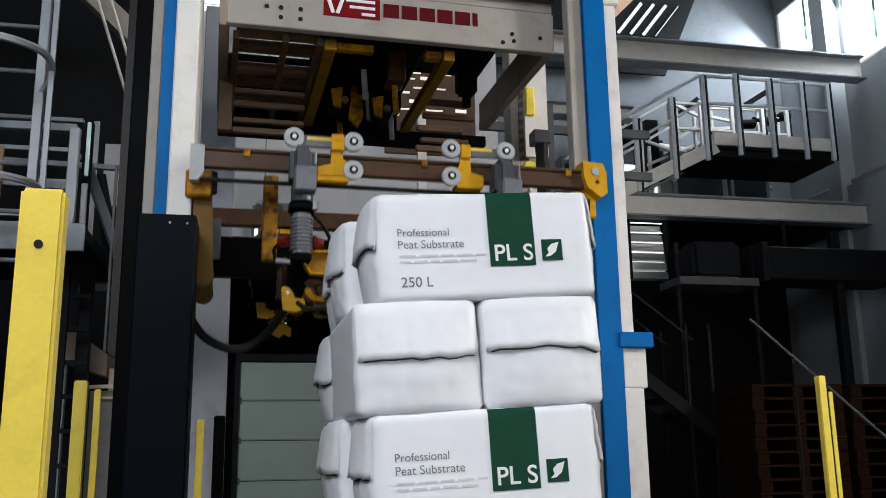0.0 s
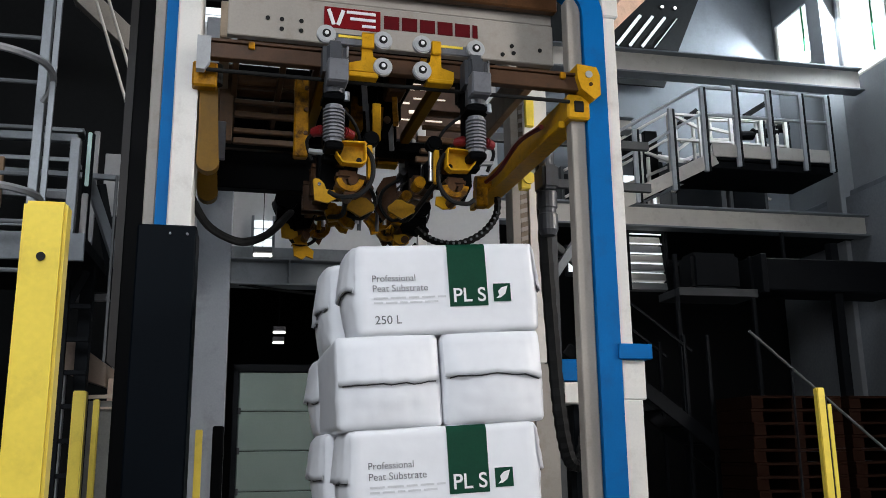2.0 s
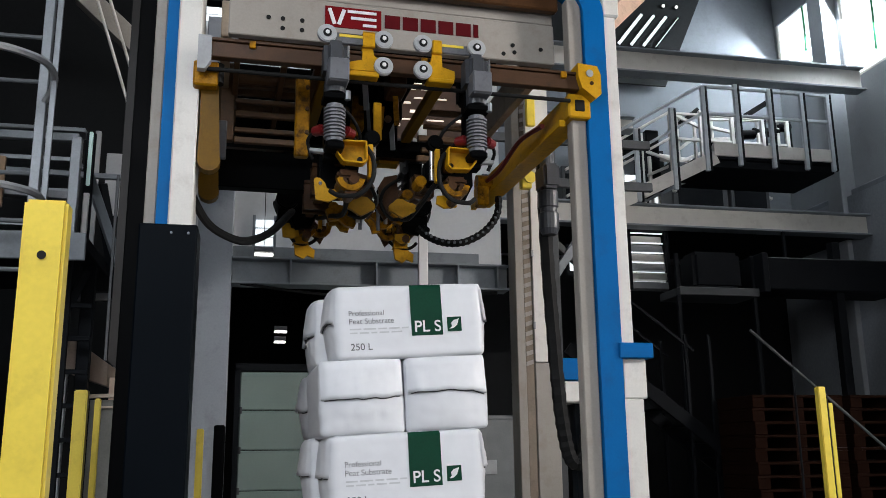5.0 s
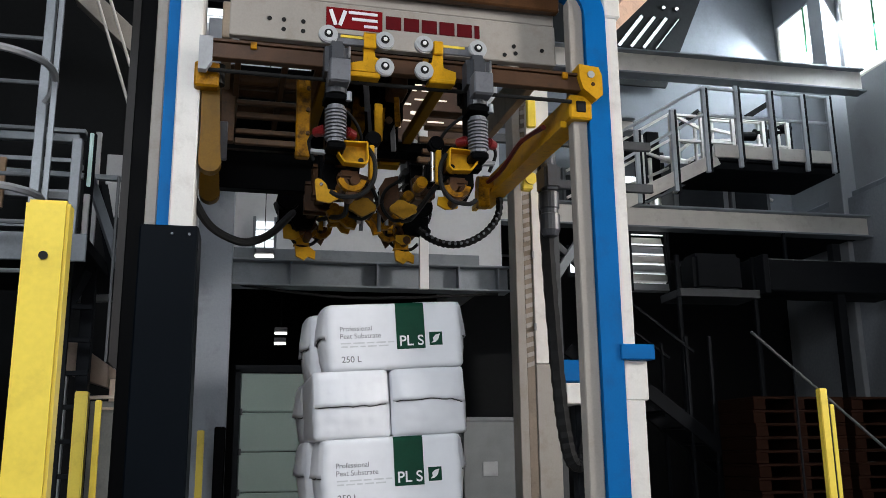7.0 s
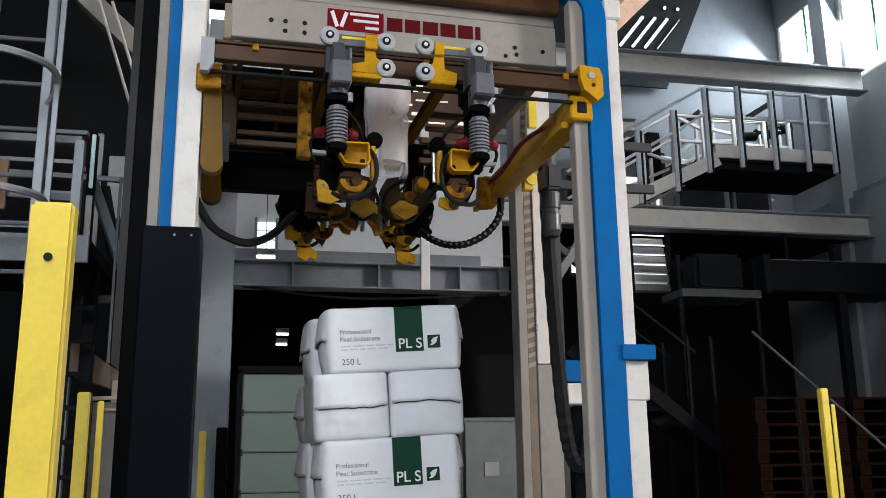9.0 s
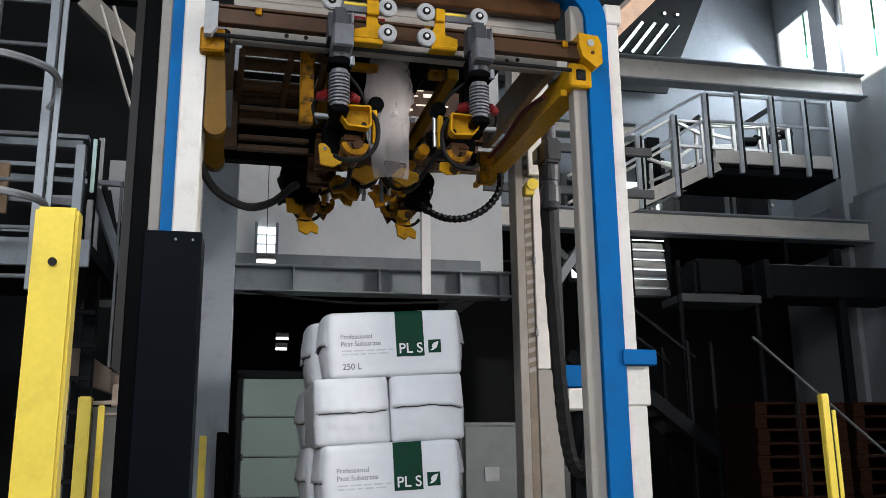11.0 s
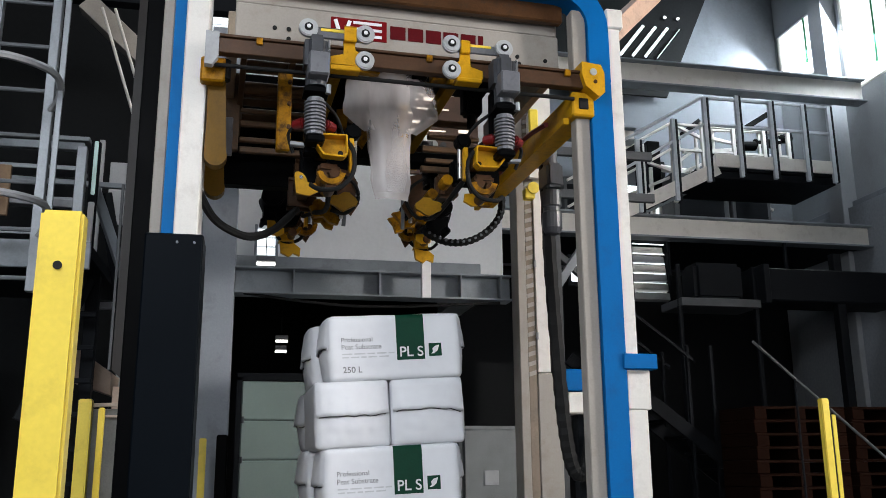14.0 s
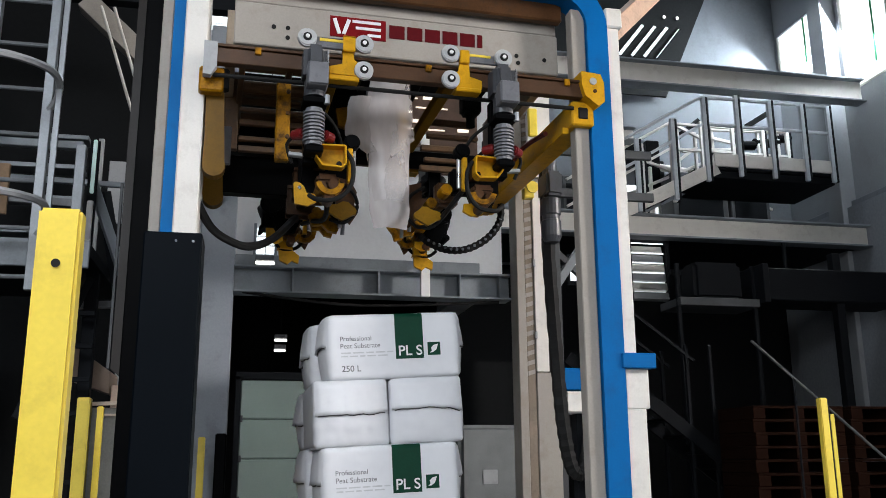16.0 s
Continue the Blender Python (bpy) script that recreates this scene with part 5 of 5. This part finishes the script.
def store():
    for x in (7.7,):
        c = thing("steel_column", "dark steel column under the gallery", "column", pose(x + 1.2, 12.3, 0))
        part("shaft", Shape().box(-0.07, 0.07, -0.07, 0.07, 0.02, 4.8, 0.006), SHADEMETAL, c)
        part("base_plate", Shape().box(-0.18, 0.18, -0.18, 0.18, 0, 0.02, 0.003), SHADEMETAL, c)
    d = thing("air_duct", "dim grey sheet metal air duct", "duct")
    part("duct_body", Shape().box(7.6, 10.0, 12.1, 12.9, 4.0, 4.5, 0.02), SHADEMETAL, d)
    part("duct_flange", Shape().box(7.5, 7.6, 12.05, 12.95, 3.95, 4.55, 0.01), SHADEMETAL, d)
    part("duct_hanger", Shape().box(8.5, 8.55, 13.0, 13.05, 4.3, 5.15, 0.003).box(8.5, 8.55, 12.88, 13.05, 4.26, 4.3, 0.003), SHADEMETAL, d)
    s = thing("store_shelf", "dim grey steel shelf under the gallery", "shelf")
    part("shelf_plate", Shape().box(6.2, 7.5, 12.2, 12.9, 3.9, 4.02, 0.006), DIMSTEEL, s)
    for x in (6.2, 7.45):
        part("shelf_post", Shape().box(x, x + 0.06, 12.3, 12.36, 0, 4.55, 0.004), SHADEMETAL, s)
    part("machine_block", Shape().box(6.5, 7.3, 12.3, 12.8, 4.02, 4.6, 0.06, seg=2), SHADEMETAL, s)
    # steep guard rail in the dark
    r = thing("stair_rail", "grey handrail of a dark stair", "handrail")
    part("rail", Shape().cyl((4.78, 8.0, 2.77), (6.6, 8.0, 1.24), 0.014, n=10), DIMSTEEL, r)
    for x, z in ((5.2, 2.41), (6.3, 1.49)):
        part("rail_post", Shape().cyl((x, 8.0, 0.0), (x, 8.0, z), 0.012, n=8), SHADEMETAL, r)
    t = thing("store_stair", "dim grey steel stair in the dark store", "staircase")
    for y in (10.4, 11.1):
        part("stringer", Shape().bar((4.0, y, 2.95), (6.1, y, 1.35), 0.05, 0.16), SHADEMETAL, t)
        part("handrail", Shape().bar((4.2, y, 3.75), (5.4, y, 2.85), 0.035), SHADEMETAL, t)
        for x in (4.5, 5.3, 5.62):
            part("post", Shape().box(x - 0.02, x + 0.02, y - 0.02, y + 0.02, 0.0, 3.05 if x > 5.0 else 3.5, 0.003), SHADEMETAL, t)
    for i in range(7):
        part("tread", Shape().box(4.2 + i * 0.26, 4.46 + i * 0.26, 10.43, 11.07, 2.72 - i * 0.2, 2.75 - i * 0.2, 0.003), SHADEMETAL, t)
    for k, (x, y) in enumerate(((6.2, 9.9), (7.46, 9.9))):
        for i in range(15):
            z = i * 0.15
            p = thing("wooden_pallet", "reddish brown wooden pallet in a stack", "pallet", pose(x, y, z, 0, 0, (i * 37 % 5 - 2) * 0.6), "stacked pallets in the store")
            if i == 0 and k == 0:
                first = [part("deck", Shape().box(-0.58, 0.58, -0.4, 0.4, 0.115, 0.145, 0.003), SHADEWOOD, p), part("block", Shape().box(-0.58, -0.43, -0.4, 0.4, 0.0, 0.113, 0.003), SHADEWOOD, p),
                         part("block", Shape().box(-0.07, 0.07, -0.4, 0.4, 0.0, 0.113, 0.003), SHADEWOOD, p), part("block", Shape().box(0.43, 0.58, -0.4, 0.4, 0.0, 0.113, 0.003), SHADEWOOD, p)]
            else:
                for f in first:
                    part(f.name.split(".")[0], f.data, SHADEWOOD, p)


store()


# ---- ladder and platform beside the machine ----
def cage_ladder():
    l = thing("cage_ladder", "grey galvanised ladder with safety hoops", "ladder")
    for x in (-1.28, -1.62):
        part("stile", Shape().bar((x, 5.5, 2.6), (x, 5.5, 5.6), 0.055), ZINC, l)
        for z in (2.82, 2.9):
            part("wall_bracket", Shape().bar((x, 5.52, z), (x, 5.665, z), 0.03, 0.02), ZINC, l)
    part("cage_strip", Shape().bar((-1.19, 5.35, 2.4), (-1.19, 5.35, 5.6), 0.012, 0.035), ZINC, l)
    for i in range(10):
        z = 2.68 + i * 0.29
        part("rung", Shape().cyl((-1.62, 5.5, z), (-1.28, 5.5, z), 0.014, n=8), ZINC, l)
    for z in (3.05, 3.83, 4.7):
        pts = [(-1.28, 5.5, z - 0.13), (-1.21, 5.42, z - 0.06), (-1.19, 5.28, z), (-1.25, 5.1, z), (-1.45, 4.98, z), (-1.65, 5.1, z), (-1.72, 5.3, z), (-1.62, 5.5, z)]
        part("hoop", Shape().tube(pts, 0.022, n=6), GREYCOL, l, "flat pale steel hoop")


cage_ladder()


def side_platform():
    p = thing("side_platform", "grey steel platform with railing beside the machine", "platform")
    part("top_rail", Shape().bar((-2.6, 5.75, 3.58), (-1.1, 5.75, 3.58), 0.05), STEELGREY, p)
    part("rail_post", Shape().box(-1.14, -1.08, 5.72, 5.78, 2.9, 3.58, 0.004), ZINC, p)
    part("knee_rail", Shape().bar((-2.6, 5.75, 3.26), (-1.1, 5.75, 3.2), 0.05), LIGHTGREY, p)
    part("deck", Shape().box(-2.8, -1.0, 5.7, 7.2, 2.86, 2.94, 0.004), SHADEMETAL, p)
    part("fascia", Shape().box(-2.8, -1.0, 5.66, 5.69, 2.78, 2.95, 0.004), STEELGREY, p)
    for x in (-2.6, -1.06):
        part("leg", Shape().box(x - 0.04, x + 0.04, 6.2, 6.28, 0, 2.86, 0.004), SHADEMETAL, p)
    for i in range(5):
        z = 2.95 + i * 0.3
        part("step", Shape().box(-2.4, -1.35, 6.6 + i * 0.16, 6.8 + i * 0.16, z, z + 0.035, 0.003), ZINC, p)
    part("brace", Shape().bar((-1.05, 6.3, 3.45), (-0.85, 6.6, 2.4), 0.07), SHADEMETAL, p)
    part("brace", Shape().bar((-1.4, 6.0, 1.9), (-1.05, 6.1, 2.8), 0.05), SHADEMETAL, p)
    for i in range(6):
        part("grating_bar", Shape().box(-1.35, -1.0, 6.05, 6.08, 1.5 + i * 0.21, 1.53 + i * 0.21, 0.003), SHADEMETAL, p)
    for x in (-1.3, -1.15):
        part("upright", Shape().box(x - 0.02, x + 0.02, 6.02, 6.06, 0, 2.86, 0.003), SHADEMETAL, p)
    part("notice_board", Shape().box(-1.62, -1.5, 5.68, 5.71, 3.1, 3.42, 0.004), WOOD, p, "pale wooden board")
    part("back_panel", Shape().box(-1.38, -1.18, 8.5, 8.53, 3.8, 4.4, 0.005), GREYCOL, p, "grey panel in the shade")
    for x in (-1.46, -1.16):
        part("back_post", Shape().box(x - 0.025, x + 0.025, 8.46, 8.5, 0.0, 4.6, 0.004), GREYCOL, p)
    part("cross_rail", Shape().bar((-2.4, 6.9, 3.72), (-0.9, 6.9, 3.68), 0.04), STEELGREY, p)
    part("cross_rail", Shape().bar((-1.25, 6.7, 2.72), (-0.9, 6.7, 2.74), 0.05), ZINC, p)
    part("diagonal", Shape().bar((-1.12, 6.25, 3.5), (-0.84, 6.35, 2.75), 0.06), STEELGREY, p)
    # glow added to the upper bar so the pale strip stands out
    t = thing("glow_strip", "pale teal glowing vertical strip", "signal light")
    part("diffuser", Shape().box(-1.09, -1.065, 6.0, 6.02, 3.35, 3.72, 0.006), glow("pale_teal_glow", (0.62, 0.85, 0.82), 0.3), t)
    part("lower_pale_bar", Shape().box(-1.1, -1.06, 6.0, 6.02, 2.9, 3.3, 0.006), WHITEPRINT, t)
    part("bracket", Shape().box(-1.11, -1.05, 6.02, 6.05, 2.86, 3.72, 0.004), SHADEMETAL, t)


side_platform()


def service_column():
    c = thing("service_column", "black cable duct column with slanted foot", "column")
    part("duct", Shape().plate([(-0.86, 2.2), (-0.73, 2.08), (-0.73, 5.4), (-0.86, 5.4)], 5.9, 6.2), mat("brown_black_duct", (0.02, 0.016, 0.014), 0.5, var=0.4, scale=3, spec=0.3), c)
    part("edge_strip", Shape().box(-0.885, -0.868, 5.9, 5.92, 2.2, 3.4, 0.002), DIMSTEEL, c)
    part("duct", Shape().box(-0.70, -0.60, 5.1, 5.3, 0, 5.4, 0.006), BLACK, c)
    h = thing("conveyor_hood", "beige sheet metal hood behind the fence", "machine cover")
    part("hood", Shape().plate([(-1.35, 2.5), (-1.2, 2.42), (-0.96, 2.25), (-0.96, 2.1), (-1.2, 2.18), (-1.35, 2.25)], 6.6, 7.0), mat("brown_hood_paint", (0.34, 0.25, 0.19), 0.55, var=0.25, scale=4, dirt=GREASE), h)
    # the worn panel's beige is raised to peach for warm light on it
    part("side_panel", Shape().box(-0.95, -0.8, 6.65, 6.7, 0, 2.16, 0.004), mat("warm_lit_beige_panel", (0.8, 0.6, 0.46), 0.6, dirt=(0.3, 0.2, 0.14)), h, "worn beige panel")
    part("glass_guard", Shape().box(-1.05, -0.84, 6.55, 6.56, 0.3, 2.0, 0.002), mat("smoked_guard", (0.3, 0.29, 0.26), 0.2), h)
    # frame paint takes the same warm light into its colour
    frame_paint = mat("warm_lit_frame_paint", (0.75, 0.6, 0.47), 0.5, var=0.2, dirt=(0.25, 0.17, 0.12))
    part("guard_rail", Shape().bar((-1.08, 6.5, 2.02), (-0.82, 6.5, 2.03), 0.03, 0.025), frame_paint, h, "guard rail with warm light in its beige")
    part("guard_rail", Shape().bar((-1.0, 6.52, 1.95), (-0.82, 6.52, 1.95), 0.016), frame_paint, h)
    part("guard_post", Shape().bar((-0.845, 6.5, 0.0), (-0.845, 6.5, 2.01), 0.018), frame_paint, h)
    part("guard_post", Shape().bar((-0.99, 6.53, 0.0), (-0.99, 6.53, 1.98), 0.022), SHADEWOOD, h)
    part("drum", Shape().cyl((-0.92, 6.75, 1.3), (-0.92, 6.75, 1.72), 0.07, n=20, bev=0.01), DIMSTEEL, h)
    part("leg", Shape().box(-1.3, -1.24, 6.7, 6.76, 0, 2.3, 0.003), GREYCOL, h)
    r = thing("roof_truss", "dark roof truss with pale diagonal rods", "truss")
    part("chord", Shape().bar((-1.45, 7.2, 5.32), (-0.98, 7.2, 4.88), 0.16), mat("beige_steel", (0.34, 0.31, 0.27), 0.6), r)
    part("rod", Shape().cyl((-1.3, 7.0, 5.2), (-1.0, 7.0, 4.3), 0.012, n=8), CREAM, r)
    part("rod", Shape().cyl((-1.2, 7.0, 5.2), (-1.0, 7.0, 4.6), 0.012, n=8), CREAM, r)
    part("chord", Shape().bar((-3.5, 7.3, 5.45), (0.5, 7.3, 5.45), 0.12), SHADEMETAL, r)


service_column()
setting("wall_inner", Shape().box(-4.0, -0.9, 9.0, 9.2, 0, 11.4, 0), SHADEWALL, "dark wall beside the machine")


# ---- clear film hood ----
FILMS = {}


def film_sheet(name, outline, y, seed, parent, label=""):
    """A crumpled sheet of film between two edge lines (x left, x right, z)."""
    s = Shape()
    n, rows = 16, 26
    verts = []
    zs = [p[2] for p in outline]
    for j in range(rows + 1):
        z = zs[0] + (zs[-1] - zs[0]) * j / rows
        k = max(i for i in range(len(outline) - 1) if zs[i] >= z - 1e-6)
        t = (zs[k] - z) / (zs[k] - zs[k + 1])
        a = outline[k][0] + (outline[k + 1][0] - outline[k][0]) * t
        b = outline[k][1] + (outline[k + 1][1] - outline[k][1]) * t
        for i in range(n + 1):
            u = i / n
            x = a + (b - a) * u + 0.012 * noise.noise(Vector((seed, z * 9, u * 2)))
            yy = y - 0.035 * math.sin(math.pi * u) + 0.03 * noise.noise(Vector((x * 5, seed * 3.0, z * 3))) + 0.002 * noise.noise(Vector((x * 22, seed, z * 11)))
            verts.append((x, yy, z))
    w = n + 1
    s.add(verts, [(j * w + i, j * w + i + 1, (j + 1) * w + i + 1, (j + 1) * w + i) for j in range(rows) for i in range(n)])
    return part(name, s, FILM, parent, label, smooth=True)


def film_hood():
    f = thing("film_hood", "clear crumpled stretch film hood hanging between the trolleys", "film")
    film_sheet("front_sheet", [(-0.12, 0.12, 0.0), (-0.14, 0.13, -0.12), (-0.14, 0.14, -0.24), (-0.12, 0.12, -0.34), (-0.12, 0.11, -0.55), (-0.1, 0.11, -0.76)], 0.0, 1.3, f)
    film_sheet("rear_sheet", [(-0.11, 0.11, 0.0), (-0.13, 0.13, -0.2), (-0.12, 0.11, -0.4), (-0.1, 0.1, -0.56)], 0.2, 4.7, f)
    FILMS["hood"] = f
    FILMS["tail"] = film_sheet("tail", [(-0.11, 0.12, -0.05), (-0.12, 0.13, -0.3), (-0.11, 0.13, -0.5), (-0.09, 0.12, -0.62)], 0.1, 2.9, f)
    for o in (-1, 1):
        FILMS[o] = film_sheet("side_fold", [(-0.1, 0.1, -0.005), (-0.12, 0.12, -0.12), (-0.13, 0.13, -0.2), (-0.1 + 0.03 * o, 0.1 + 0.03 * o, -0.25), (-0.05 - 0.05 * o, 0.05 - 0.05 * o, -0.36)], 0.03, 7.1 + o, f)
    part("top_hem", Shape().box(-0.12, 0.12, -0.02, 0.24, 0.0, 0.012, 0.004), FILM, f)


film_hood()


# ---- motion ----
def motions():
    slide = [(0.0, 3.07), (0.5, 3.25), (1.0, 3.41), (1.5, 3.575), (2.0, 3.735), (2.5, 3.9), (3.0, 4.055), (3.5, 4.225), (4.0, 4.385),
             (4.6, 4.575), (5.2, 4.765), (5.8, 4.955), (6.5, 5.165), (7.0, 5.235), (7.5, 5.29), (8.0, 5.32), (9.0, 5.34), (16.0, 5.34)]
    for ob, at in BAGS:
        walk(ob, [(t, Matrix.Translation((0, y, 0.006 if 0.2 < t < 5 else 0.0)) @ at) for t, y in slide])
    lift = [(0.0, 3.05), (0.2, 3.212), (0.4, 3.374), (0.6, 3.53), (0.8, 3.68), (0.9, 3.708), (1.0, 3.712), (9.3, 3.715), (9.7, 3.74),
            (10.8, 3.93), (11.3, 3.965), (13.1, 3.965), (13.3, 3.915), (13.5, 3.857), (14.0, 3.795), (14.3, 3.755), (14.6, 3.735), (15.0, 3.73), (16.0, 3.73)]
    walk(CARRIAGE["body"], [(t, pose(MX, 4.62, z, 0, 0, TURN)) for t, z in lift])
    spread = [(0.0, 0.265), (0.2, 0.24), (0.4, 0.185), (0.6, 0.13), (0.8, 0.112), (1.0, 0.11), (11.4, 0.11), (11.6, 0.125), (12.0, 0.165),
              (12.5, 0.222), (12.8, 0.238), (13.1, 0.245), (16.0, 0.245)]
    for (o, sy), (ob, (dx, y, dz)) in ((k, v) for k, v in CARRIAGE.items() if k != "body"):
        walk(ob, [(t, pose(o * s - 0.01 + dx, y, dz)) for t, s in spread])
    # the film comes down from the head, is gripped, then drawn apart and down
    drop = [(0.0, 5.1), (7.0, 5.1), (7.5, 4.75), (8.0, 4.3), (8.5, 4.04), (9.0, 3.97), (10.2, 3.98), (11.3, 4.0), (13.1, 3.99), (13.6, 3.95), (14.2, 3.92), (15.0, 3.88), (16.0, 3.87)]
    walk(FILMS["hood"], [(t, pose(MX - 0.025, 5.05, z)) for t, z in drop])
    tail = [(0.0, 0.0), (9.0, 0.0), (11.3, -0.01), (12.5, -0.03), (13.2, -0.06), (14.2, -0.18), (15.0, -0.26), (16.0, -0.28)]
    walk(FILMS["tail"], [(t, pose(0, 0, z)) for t, z in tail])
    late = {-1: (0.16, 0.15, 0.14), 1: (0.12, 0.03, 0.02)}
    for o in (-1, 1):
        a, b, c = late[o]
        walk(FILMS[o], [(0.0, pose(o * 0.01, 0, 0)), (9.0, pose(o * 0.01, 0, 0)), (11.3, pose(o * 0.03, 0, 0)), (12.0, pose(o * 0.09, 0, 0)), (12.8, pose(o * 0.16, 0, 0)),
                        (14.2, pose(o * 0.16, 0, -0.02)), (14.6, pose(o * a, 0, -0.05)), (15.0, pose(o * b, 0, -0.08)), (16.0, pose(o * c, 0, -0.1))])


motions()
